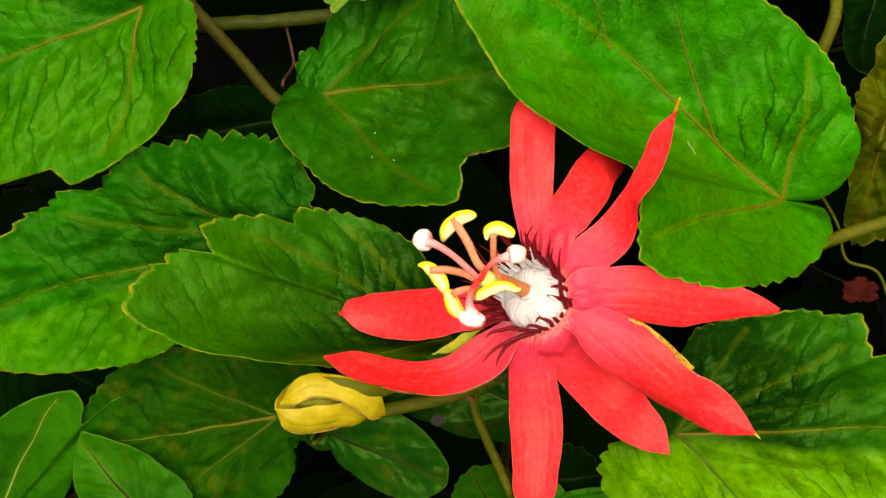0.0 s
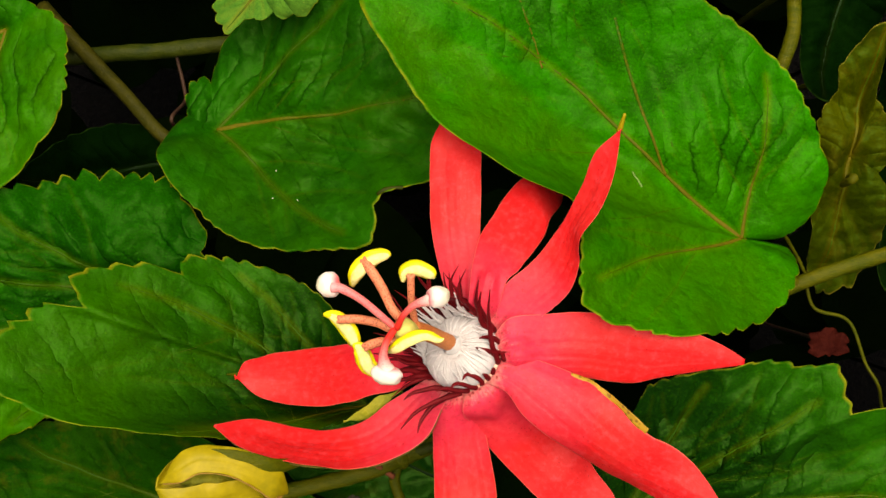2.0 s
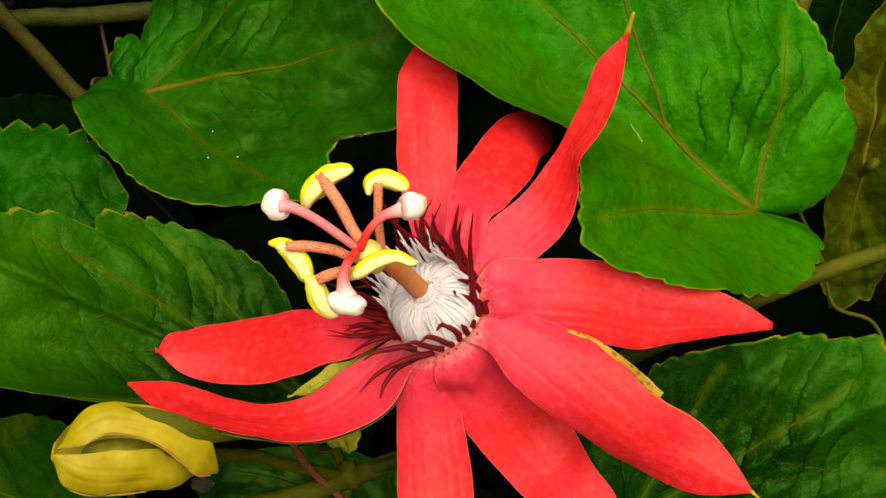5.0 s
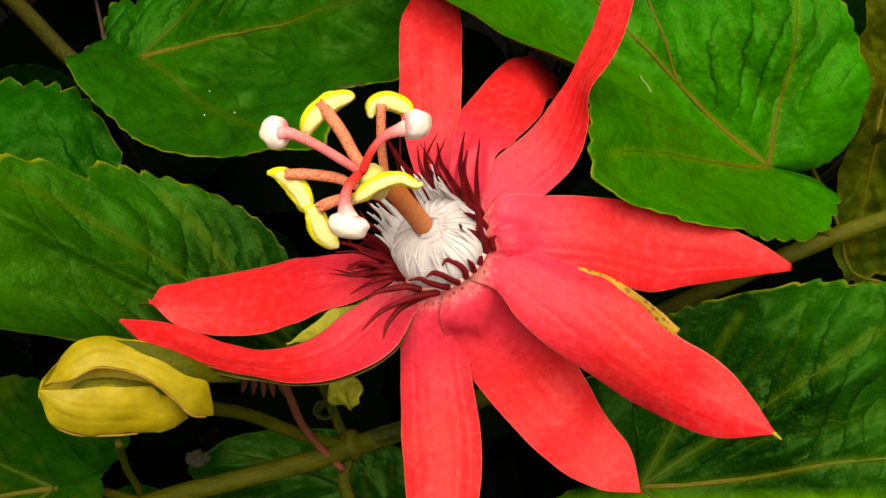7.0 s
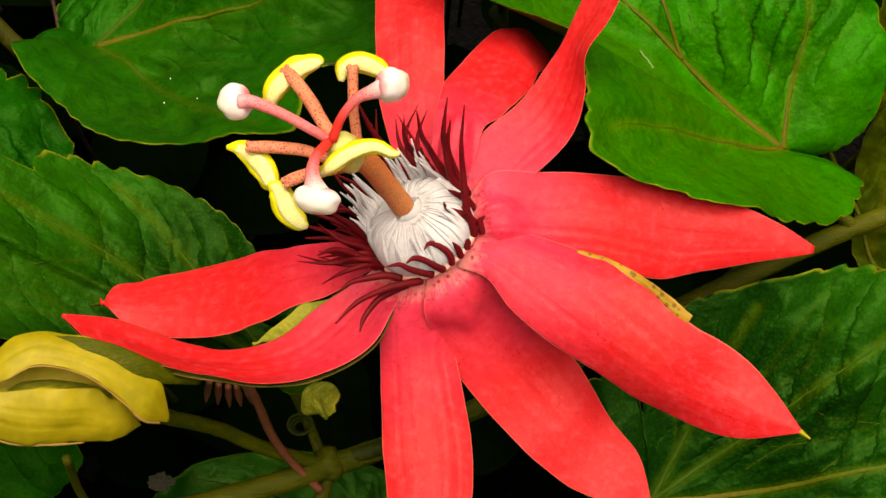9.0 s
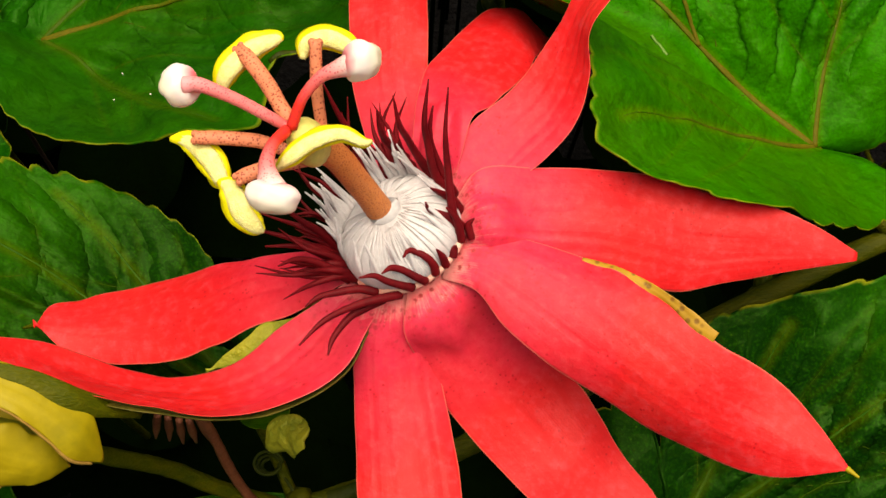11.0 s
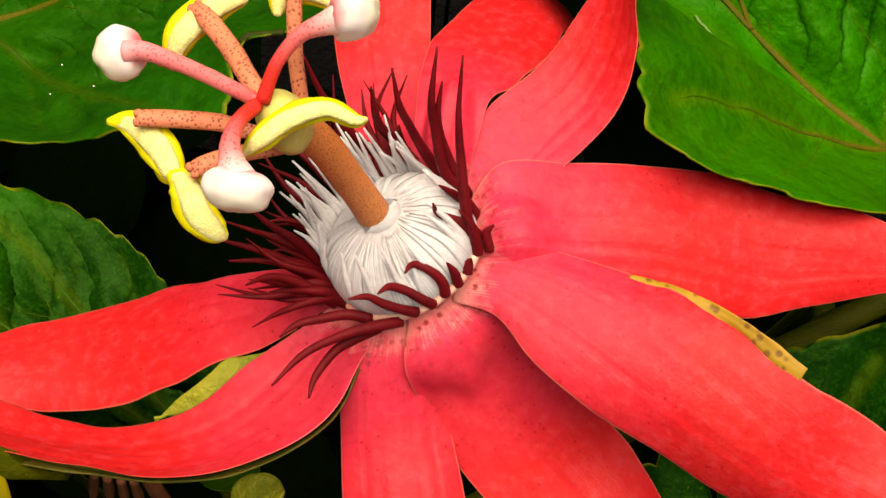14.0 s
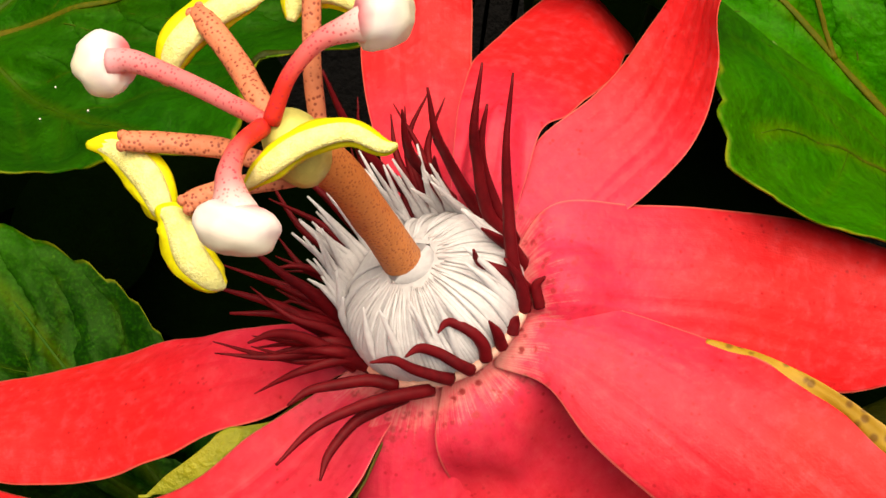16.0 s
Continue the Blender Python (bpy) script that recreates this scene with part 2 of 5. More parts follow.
def petal_material(name, root, base, tip):
    m = Nodes(name)
    along, across = m.attr("along"), m.attr("across")
    c = m.coords()
    drift = m.noise(c, 60, 2)
    streak = m.add("ShaderNodeCombineXYZ", X=m.times(across, 5.0), Y=m.times(along, 1.6), Z=m.times(m.noise(c, 30, 1), 0.6))
    s1 = m.noise(streak.outputs[0], 2.2, 4, 0.6)
    lines = m.add("ShaderNodeCombineXYZ", X=m.times(across, 22.0), Y=m.times(along, 2.5), Z=m.times(drift, 2.0))
    s2 = m.noise(lines.outputs[0], 2.0, 3, 0.6)
    grain = m.noise(c, 1500, 2)
    col = m.mix(m.ramp(m.times(along, m.times(drift, 0.25), "ADD"), 0.2, 0.6), rgb(*base), rgb(*tip))
    # soft pale and orange clouds
    col = m.mix(m.times(m.ramp(s1, 0.42, 0.8), 0.22), col, rgb(tip[0], tip[1] * 2.2 + 0.03, tip[2] * 2 + 0.03))
    col = m.mix(m.times(m.ramp(m.noise(c, 90, 3, 0.6), 0.48, 0.72), 0.3), col, rgb(tip[0] * 1.03, tip[1] * 3.2, tip[2] * 2.0))
    # fine nerves
    col = m.mix(m.times(m.ramp(s2, 0.44, 0.28), 0.12), col, rgb(tip[0] * 0.72, tip[1] * 0.4, tip[2] * 0.6))
    dots = m.add("ShaderNodeTexVoronoi", Vector=c, Scale=1100.0)
    spotted = m.times(m.ramp(dots.outputs[0], 0.24, 0.1), m.ramp(m.noise(c, 200, 2), 0.47, 0.6))
    col = m.mix(m.times(spotted, 0.85), col, rgb(tip[0] * 0.55, tip[1] * 0.3, tip[2] * 0.5))
    mottle = m.noise(c, 650, 4, 0.65)
    col = m.mix(m.times(m.ramp(mottle, 0.5, 0.68), 0.36), col, rgb(tip[0] * 1.08, tip[1] * 5.5, tip[2] * 5.5))
    col = m.mix(m.times(m.ramp(mottle, 0.48, 0.3), 0.36), col, rgb(tip[0] * 0.7, tip[1] * 0.5, tip[2] * 0.7))
    # the pale root with brownish flecks
    pale = m.times(m.ramp(m.times(m.times(along, m.times(m.noise(c, 700, 4, 0.65), 0.14), "ADD"), m.times(s2, 0.14), "ADD"), 0.24, 0.13), 0.7)
    col = m.mix(pale, col, rgb(*root))
    fleck = m.add("ShaderNodeTexVoronoi", Vector=c, Scale=900.0)
    col = m.mix(m.times(m.times(m.ramp(fleck.outputs[0], 0.4, 0.22), m.ramp(along, 0.2, 0.05)), m.ramp(grain, 0.4, 0.55)), col, rgb(0.3, 0.03, 0.03))
    col = m.mix(m.times(m.ramp(m.noise(c, 1400, 2), 0.6, 0.8), 0.12), col, rgb(0.95, 0.2, 0.18))
    # a highlight along the petal rim, painted as a pale edge
    col = m.mix(m.times(m.ramp(across, 0.97, 0.995), 0.4), col, rgb(0.9, 0.36, 0.24))
    n = m.bump(s1, 0.07, 0.0005)
    n = m.bump(s2, 0.07, 0.0004, n)
    n = m.bump(mottle, 0.22, 0.0005, n)
    n = m.bump(grain, 0.2, 0.0002, n)
    return m.finish(col, 0.46, n, 0.28, rgb(0.8, 0.02, 0.025), 0.24)


PETAL = petal_material("red_petal", (0.85, 0.5, 0.4), (0.8, 0.042, 0.105), (0.76, 0.014, 0.018))
PETAL_PAD = petal_material("pink_petal_base", (0.85, 0.35, 0.3), (0.8, 0.1, 0.12), (0.78, 0.06, 0.07))
SEPAL_BACK = simple("sepal_back", (0.05, 0.065, 0.005), (0.14, 0.1, 0.012), 250, 0.6, 0.5, 0.0006)
BRACT = simple("bract_green", (0.16, 0.2, 0.012), (0.34, 0.32, 0.02), 260, 0.55, 0.6, 0.0008, 0.2)
BUD = simple("bud_yellow", (0.24, 0.2, 0.003), (0.38, 0.29, 0.007), 110, 0.55, 0.2, 0.0004, 0.15)
BUD_BROWN = simple("bud_brown_rim", (0.2, 0.11, 0.02), (0.3, 0.18, 0.03), 300, 0.7)
WHITE_FILAMENT = simple("white_filament", (0.7, 0.665, 0.675), (0.78, 0.76, 0.77), 300, 0.45, 0.2, 0.0002, 0.35)
RED_FILAMENT = simple("dark_red_filament", (0.07, 0.002, 0.004), (0.14, 0.004, 0.007), 300, 0.55, 0.2, 0.0002, spec=0.12)



def speckled(name, a, dots, scale):
    m = Nodes(name)
    c = m.coords()
    v = m.add("ShaderNodeTexVoronoi", Vector=c, Scale=scale)
    col = m.mix(m.ramp(m.noise(c, 300, 3), 0.3, 0.7), rgb(*a), rgb(*[min(1, x * 1.3) for x in a]))
    col = m.mix(m.times(m.ramp(v.outputs[0], 0.4, 0.22), 0.8), col, rgb(*dots))
    return m.finish(col, 0.5, m.bump(v.outputs[0], 0.3, 0.0002), 0.08, None, 0.3)


BRACT_EDGE = speckled("bract_ochre", (0.32, 0.18, 0.014), (0.14, 0.06, 0.01), 850)
STAMEN = speckled("speckled_stamen", (0.54, 0.17, 0.085), (0.18, 0.015, 0.01), 2500)
COLUMN = speckled("orange_column", (0.52, 0.17, 0.045), (0.36, 0.07, 0.02), 3200)


def style_material(name, red_to, end):
    m = Nodes(name)
    c = m.coords()
    v = m.add("ShaderNodeTexVoronoi", Vector=c, Scale=2600.0)
    along = m.attr("along")
    col = m.mix(m.ramp(along, red_to - 0.25, red_to + 0.15), rgb(0.74, 0.035, 0.025), rgb(0.8, 0.2, 0.2))
    col = m.mix(m.ramp(along, 0.6, 0.98), col, rgb(*end))
    col = m.mix(m.times(m.times(m.ramp(v.outputs[0], 0.36, 0.2), m.ramp(along, 1.0, 0.7)), 0.75), col, rgb(0.55, 0.02, 0.05))
    return m.finish(col, 0.45, m.bump(m.noise(c, 900, 2), 0.15, 0.0002), 0.15, None, 0.3)


STYLE = style_material("pink_style", 0.1, (0.84, 0.36, 0.38))
STYLE_RED = style_material("red_based_style", 0.45, (0.86, 0.68, 0.64))


def stigma_material():
    m = Nodes("white_stigma")
    c = m.coords()
    cap = m.attr("along")
    col = m.mix(m.ramp(m.noise(c, 300, 3), 0.3, 0.7), rgb(0.84, 0.7, 0.67), rgb(0.88, 0.82, 0.78))
    col = m.mix(m.ramp(cap, 0.1, -0.8), col, rgb(0.82, 0.78, 0.56))
    col = m.mix(m.ramp(m.times(cap, m.times(m.noise(c, 500, 2), 0.3), "ADD"), 0.7, 1.1), col, rgb(0.84, 0.2, 0.24))
    return m.finish(col, 0.5, m.bump(m.noise(c, 700, 3), 0.25, 0.0003), 0.2, None, 0.25)


STIGMA_HEAD = stigma_material()
STIGMA = simple("white_speck", (0.8, 0.72, 0.66), (0.86, 0.82, 0.74), 250, 0.5, 0.08, 0.0002, 0.2)
ANTHER = simple("yellow_anther", (0.58, 0.52, 0.008), (0.74, 0.68, 0.02), 250, 0.5, 0.3, 0.0003, 0.1)
POLLEN = simple("pale_pollen", (0.66, 0.6, 0.16), (0.74, 0.7, 0.3), 900, 0.7, 0.6, 0.0003)
OVARY = simple("pale_ovary", (0.5, 0.46, 0.1), (0.62, 0.58, 0.16), 250, 0.5, 0.3, 0.0003, 0.1)
STEM = simple("green_stem", (0.03, 0.045, 0.001), (0.075, 0.074, 0.002), 220, 0.5, 0.5, 0.0006, spec=0.1, stretch=(1, 3, 1))
STEM_BROWN = simple("brown_stem", (0.025, 0.01, 0.005), (0.06, 0.028, 0.014), 220, 0.6, 0.5, 0.0006)
STEM_DULL = simple("dull_stem", (0.012, 0.022, 0.001), (0.03, 0.038, 0.002), 220, 0.55, 0.5, 0.0006, spec=0.1)
STEM_GREY = simple("grey_green_stem", (0.016, 0.018, 0.001), (0.038, 0.036, 0.002), 220, 0.55, 0.5, 0.0006, spec=0.1)
TENDRIL = simple("red_tendril", (0.13, 0.035, 0.015), (0.2, 0.06, 0.025), 300, 0.5)


def vein_material(name, root, tip):
    m = Nodes(name)
    c = m.coords()
    n1 = m.noise(c, 350, 3)
    col = m.mix(m.ramp(m.times(m.attr("along"), m.times(n1, 0.5), "ADD"), 0.25, 1.05), rgb(*root), rgb(*tip))
    col = m.mix(m.times(m.ramp(m.noise(c, 1300, 2), 0.45, 0.7), 0.4), col, rgb(root[0] * 1.6, root[1] * 1.4, root[2]))
    return m.finish(col, 0.55, m.bump(n1, 0.3, 0.0004), 0.0, None, 0.08)


VEIN = vein_material("ochre_vein", (0.085, 0.072, 0.004), (0.018, 0.075, 0.001))
VEIN_PALE = simple("vein_pale", (0.06, 0.15, 0.015), (0.09, 0.19, 0.025), 300, 0.45)
VEIN_FINE = vein_material("faint_vein", (0.03, 0.062, 0.0015), (0.01, 0.06, 0.001))
VEIN_DARK = vein_material("dark_vein", (0.003, 0.017, 0.001), (0.0015, 0.012, 0.001))
RIM = simple("pale_pink_rim", (0.6, 0.26, 0.2), (0.7, 0.42, 0.32), 500, 0.5)
WITHERED = simple("withered_leaf", (0.02, 0.002, 0.0015), (0.05, 0.007, 0.004), 120, 0.8, 0.8, 0.001, spec=0.05)
# soil near black: the dark of the deep gaps is painted into it
SOIL = simple("soil_with_gap_shade", (0.001, 0.0007, 0.0004), (0.003, 0.0018, 0.001), 60, 0.9, 1.0, 0.004)
DRY = simple("dry_scrap", (0.008, 0.008, 0.004), (0.03, 0.028, 0.014), 200, 0.8, 0.8, 0.001)

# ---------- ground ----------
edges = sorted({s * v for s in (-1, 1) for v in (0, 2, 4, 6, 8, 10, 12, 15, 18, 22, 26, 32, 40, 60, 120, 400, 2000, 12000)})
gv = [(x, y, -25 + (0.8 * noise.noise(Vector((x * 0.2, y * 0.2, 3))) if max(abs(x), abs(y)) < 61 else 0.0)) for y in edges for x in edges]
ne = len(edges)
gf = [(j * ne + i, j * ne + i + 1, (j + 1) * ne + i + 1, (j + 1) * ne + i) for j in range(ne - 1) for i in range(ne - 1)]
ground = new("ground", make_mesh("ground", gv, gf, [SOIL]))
tagged(ground, "soil under the vine, the shade of the gaps in its colour", "ground", "", "structure")


# ---------- leaves ----------
class Blade:
    """A leaf blade round the place where its veins meet: rim rows are (degrees, reach, rise)."""

    def __init__(self, base, rim, veins, teeth, pucker, seed, crinkle, ladder):
        self.base, self.veins, self.seed, self.pucker = base, veins, seed, pucker
        self.crinkle, self.ladder = crinkle, ladder
        main = math.radians(veins[0] if np.isscalar(veins[0]) else veins[0][0])
        self.ahead = math.cos(main), math.sin(main)
        d, r, h = (np.array(c, float) for c in zip(*sorted(rim)))
        self.deg = np.linspace(0, 360, 721)
        wrap = lambda v: np.interp(self.deg, np.r_[d - 360, d, d + 360], np.r_[v, v, v])  # noqa: E731
        soft = np.array([1, 3, 4, 3, 1]) / 12
        smooth = lambda v: np.convolve(np.r_[v[-5:-1], v, v[1:5]], soft, "same")[4:-4]  # noqa: E731
        self.reach, self.rise = smooth(wrap(r)), wrap(h)
        for _ in range(160):
            self.rise = smooth(self.rise)
        self.plain = self.reach.copy()
        # teeth, spaced by the length of the margin
        x, y = self.reach * np.cos(np.radians(self.deg)), self.reach * np.sin(np.radians(self.deg))
        run = np.r_[0, np.cumsum(np.hypot(np.diff(x), np.diff(y)))]
        ph = run / 0.48 + 1.8 * np.array([noise.noise(Vector((s * 0.5, seed, 0))) for s in run])
        size = np.array([0.65 + 1.1 * noise.noise(Vector((s * 0.7, seed + 9, 0))) for s in run])
        self.reach = self.reach + teeth * size.clip(0.05, 1.6) * (np.abs((ph % 1) - 0.35) * -2 + 0.6)
        self.reach[-1] = self.reach[0]

    def reach_at(self, deg):
        return np.interp(deg % 360, self.deg, self.reach)

    def draw_veins(self, rnd, branches):
        """Lines of (dx, dy, share of the size) for the main veins and their branches."""
        self.main, self.side = [], []
        for j, v in enumerate(self.veins):
            bend, top = rnd.uniform(-9, 9), 0.95 if j == 0 else 0.88
            if not np.isscalar(v):
                v, bend = v
            line = []
            for s in np.linspace(0, top, 16):
                a = math.radians(v + bend * math.sin(s * 3) + 1.2 * noise.noise(Vector((s * 5, j, self.seed))))
                r = self.reach_at(math.degrees(a)) * s
                line.append((r * math.cos(a), r * math.sin(a), 1 - 0.88 * s / top))
            self.main.append(line)
            if not branches:
                continue
            for f in ((0.2, 0.36, 0.52, 0.68, 0.82) if j == 0 else (0.35, 0.62)):
                for side in (-1, 1):
                    k = min(14, max(1, int(15 * (f + rnd.uniform(-0.05, 0.05)))))
                    x, y, w = line[k]
                    turn = math.radians(v + side * rnd.uniform(38, 52))
                    step, row = self.reach_at(v) * 0.045, []
                    for n in range(14):
                        deg = math.degrees(math.atan2(y, x)) % 360
                        if math.hypot(x, y) > 0.93 * self.reach_at(deg):
                            break
                        row.append((x, y, (0.55 - 0.4 * n / 14) * (0.5 + 0.5 * w)))
                        turn += side * rnd.uniform(-0.09, 0.02)
                        x, y = x + step * math.cos(turn), y + step * math.sin(turn)
                    if len(row) > 3:
                        self.side.append(row)
        dots = [p for line in self.main + self.side for p in np.array(spline(line, len(line) * 3))]
        self.dots = np.array(dots)
        self.thick_dots = np.array([p for line in self.main for p in spline(line, 60)])

    def near(self, x, y):
        return float(np.hypot(self.dots[:, 0] - x, self.dots[:, 1] - y).min())

    def height(self, x, y):
        """The height over (x, y) from the base, and how near a vein is."""
        deg = math.degrees(math.atan2(y, x)) % 360
        rho = min(1.1, math.hypot(x, y) / np.interp(deg, self.deg, self.plain))
        z = np.interp(deg, self.deg, self.rise) * rho**1.1
        q = Vector((x, y, self.seed))
        z += self.pucker * min(1, rho * 3) * (0.45 * noise.noise(q * 0.45) + 0.24 * noise.noise(q * 1.1) + 0.07 * noise.noise(q * 2.8))
        d = self.near(x, y)
        z += self.pucker * 0.24 * (1 - math.exp(-((d / 0.34) ** 2))) * (1 - 0.6 * min(1.0, rho) ** 4)
        # folds that run out from the midrib, stronger in one half
        self.fold = 0.0, 0.0
        ahead, off = x * self.ahead[0] + y * self.ahead[1], y * self.ahead[0] - x * self.ahead[1]
        size = self.crinkle[0] if off > 0 else self.crinkle[1]
        off = abs(off)
        if size:
            ph = (ahead - 0.55 * off) / 0.62 + 1.1 * noise.noise(q * 0.7 + Vector((7, 0, 0)))
            part_of = max(0.0, 0.45 + noise.noise(q * 0.5 + Vector((0, 9, 0)))) * min(1, off * 1.6) * max(0.0, 1 - rho**3)
            z += 0.05 * size * part_of * abs(math.sin(math.pi * ph)) ** 0.6
            self.fold = ph, min(2.0, size) * part_of
        if self.ladder:
            z += self.ladder * abs(math.sin(math.pi * ((ahead - 0.3 * off) / 0.36 + 0.3 * noise.noise(q)))) ** 0.6 * min(1, off * 4)
        # the margin waves a little
        z += self.pucker * 0.1 * rho**6 * noise.noise(Vector((x * 1.6, y * 1.6, self.seed + 3)))
        main = float(np.hypot(self.thick_dots[:, 0] - x, self.thick_dots[:, 1] - y).min())
        return z, max(math.exp(-((main / 0.1) ** 2)), 0.4 * math.exp(-((d / 0.06) ** 2)))

    def at(self, deg, rho):
        r, a = self.reach_at(deg) * rho, math.radians(deg)
        x, y = r * math.cos(a), r * math.sin(a)
        z, near = self.height(x, y)
        return (self.base[0] + x, self.base[1] + y, self.base[2] + z), near

    def line(self, row, size, lift):
        return [(self.base[0] + x, self.base[1] + y, self.base[2] + self.height(x, y)[0] + lift, size * w) for x, y, w in spline(row, 40)]


def leaf(name, label, base, rim, veins, mat, vein_mat, teeth=0.1, pucker=1.0, seed=0.0, petiole=(), stalk=STEM, rings=38, spokes=420, group="leaves of the vine", branches=True, half=(0, 0.0), crinkle=(1.0, 1.0), ladder=0.0, side_mat=None):
    ob = thing(name, base, label, "leaf", group)
    b = Blade(base, rim, veins, teeth, pucker, seed, crinkle, ladder)
    b.draw_veins(random.Random(seed), branches)
    verts, faces, rho_at, vein_at, fold_at, size_at = [], [], [], [], [], []
    side_mat = side_mat or vein_mat
    for i in range(rings + 1):
        rho = (i / rings) ** 0.8
        for k in range(spokes):
            place, near = b.at(360 * k / spokes, rho)
            verts.append(place)
            rho_at.append(rho)
            vein_at.append(near)
            fold_at.append(b.fold[0])
            size_at.append(b.fold[1])
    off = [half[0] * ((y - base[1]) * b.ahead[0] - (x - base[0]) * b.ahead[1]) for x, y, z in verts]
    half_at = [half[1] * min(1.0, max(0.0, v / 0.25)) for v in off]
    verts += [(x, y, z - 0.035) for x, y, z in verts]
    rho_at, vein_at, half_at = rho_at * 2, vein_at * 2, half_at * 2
    n = (rings + 1) * spokes
    for i in range(rings):
        for k in range(spokes):
            m = (k + 1) % spokes
            q = (i * spokes + k, (i + 1) * spokes + k, (i + 1) * spokes + m, i * spokes + m)
            faces.append(q)
            faces.append(tuple(v + n for v in q[::-1]))
    o = rings * spokes
    faces += [(o + k, o + n + k, o + n + (k + 1) % spokes, o + (k + 1) % spokes) for k in range(spokes)]
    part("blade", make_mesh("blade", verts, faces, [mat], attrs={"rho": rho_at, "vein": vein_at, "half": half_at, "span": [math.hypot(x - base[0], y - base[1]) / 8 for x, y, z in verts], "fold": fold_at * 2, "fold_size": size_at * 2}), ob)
    for j, row in enumerate(b.main):
        part("midrib" if j == 0 else "side_vein", tube("vein", b.line(row, 0.06 if j == 0 else 0.048, 0.0), vein_mat if j == 0 else side_mat, 60, 8, 0.42, 0.25, seed), ob)
    if b.side:
        part("venation", joined("venation", [tube_data(b.line(row, 0.026, -0.004), 30, 5, 0.42) for row in b.side], VEIN_FINE if vein_mat == VEIN else VEIN_DARK), ob)
    if petiole:
        part("petiole", tube("petiole", petiole, stalk, 20, 10, 1, 0.15, seed), ob)
    return ob, b


PET_TC = [(-6.56, 3.16, 10.00, 0.185), (-7.53, 2.99, 10.20, 0.185), (-8.81, 4.23, 9.70, 0.185), (-10.42, 5.80, 9.00, 0.205), (-11.34, 6.66, 8.40, 0.225)]
PET_W0 = (-2.31, -3.62, 12.15, 0.1)
leaf_tr, blade_tr = leaf("vine_leaf", "large green vine leaf with a yellowish margin, over the red flower", (6.79, 0.56, 12.35),
     [(2, 1.02, -0.25), (17, 1.73, -0.05), (30, 2.19, 0.35), (40, 2.50, 0.65), (53, 2.85, 0.75), (68, 3.42, 0.95), (80, 4.14, 1.05), (88, 4.57, 1.25), (99, 5.37, 1.55), (110, 6.45, 1.65), (125, 8.23, 1.95), (137, 9.95, 2.25), (144, 10.88, 2.45), (148, 10.89, 2.65), (151, 10.31, 2.85), (153, 9.61, 2.95), (157, 8.65, 3.05), (161, 7.72, 3.15), (163, 6.66, 3.25), (166, 5.68, 3.45), (168, 4.52, 3.65), (171, 4.29, 3.85), (182, 4.22, 4.25), (191, 4.34, 4.55), (198, 4.42, 4.80), (204, 4.16, 4.52), (213, 3.52, 4.13), (234, 2.54, 3.54), (257, 2.06, 2.71), (287, 1.77, 1.67), (314, 1.54, 0.91), (334, 1.47, 0.54), (349, 1.26, -0.95), (355, 0.39, -0.15), (357, 0.70, -0.35)],
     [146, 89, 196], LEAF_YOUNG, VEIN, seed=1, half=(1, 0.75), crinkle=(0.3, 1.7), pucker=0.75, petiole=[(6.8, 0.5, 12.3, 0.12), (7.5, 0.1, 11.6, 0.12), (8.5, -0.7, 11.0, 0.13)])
leaf_tc, blade_tc = leaf("vine_leaf", "deep green vine leaf with a bitten corner", (-6.35, 3.29, 10.10),
     [(12, 6.55, 2.90), (26, 5.95, 2.40), (46, 5.24, 1.40), (62, 4.62, 0.40), (73, 3.63, -0.10), (78, 2.90, -0.20), (83, 2.35, -0.20), (88, 2.14, -0.25), (93, 1.66, -0.30), (99, 1.32, -0.30), (110, 1.46, -0.30), (123, 1.36, -0.30), (137, 1.14, -0.30), (153, 0.80, -0.20), (194, 1.23, 0.50), (207, 1.34, 1.76), (227, 1.43, 1.94), (252, 1.72, 2.20), (268, 2.05, 2.41), (289, 2.95, 2.93), (303, 3.60, 3.26), (316, 4.32, 3.67), (326, 5.16, 4.25), (336, 4.67, 3.10), (340, 4.79, 3.10), (343, 5.21, 3.20), (346, 5.74, 3.40), (352, 6.48, 3.70), (360, 6.93, 3.70)],
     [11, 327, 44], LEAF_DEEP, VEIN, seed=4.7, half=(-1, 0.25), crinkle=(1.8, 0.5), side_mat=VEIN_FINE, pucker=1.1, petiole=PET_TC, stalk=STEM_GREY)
leaf_tl, blade_tl = leaf("vine_leaf", "bright green vine leaf with ochre veins", (-11.34, 5.68, 11.70),
     [(3, 1.59, 0.70), (30, 0.98, 0.30), (135, 0.70, 0.10), (149, 2.41, 0.30), (159, 4.31, 0.30), (177, 6.29, 0.80), (195, 7.47, 1.30), (207, 7.67, 1.50), (221, 7.32, 1.70), (235, 6.22, 1.70), (240, 5.60, 1.70), (245, 5.09, 1.70), (253, 5.31, 1.80), (260, 4.82, 1.90), (270, 4.20, 1.90), (292, 3.26, 1.90), (315, 2.59, 1.70), (336, 2.01, 1.30)],
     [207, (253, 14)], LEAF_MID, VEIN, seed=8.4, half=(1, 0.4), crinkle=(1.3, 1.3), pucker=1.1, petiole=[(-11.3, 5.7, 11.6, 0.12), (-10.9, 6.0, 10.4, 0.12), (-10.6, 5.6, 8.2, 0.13)])
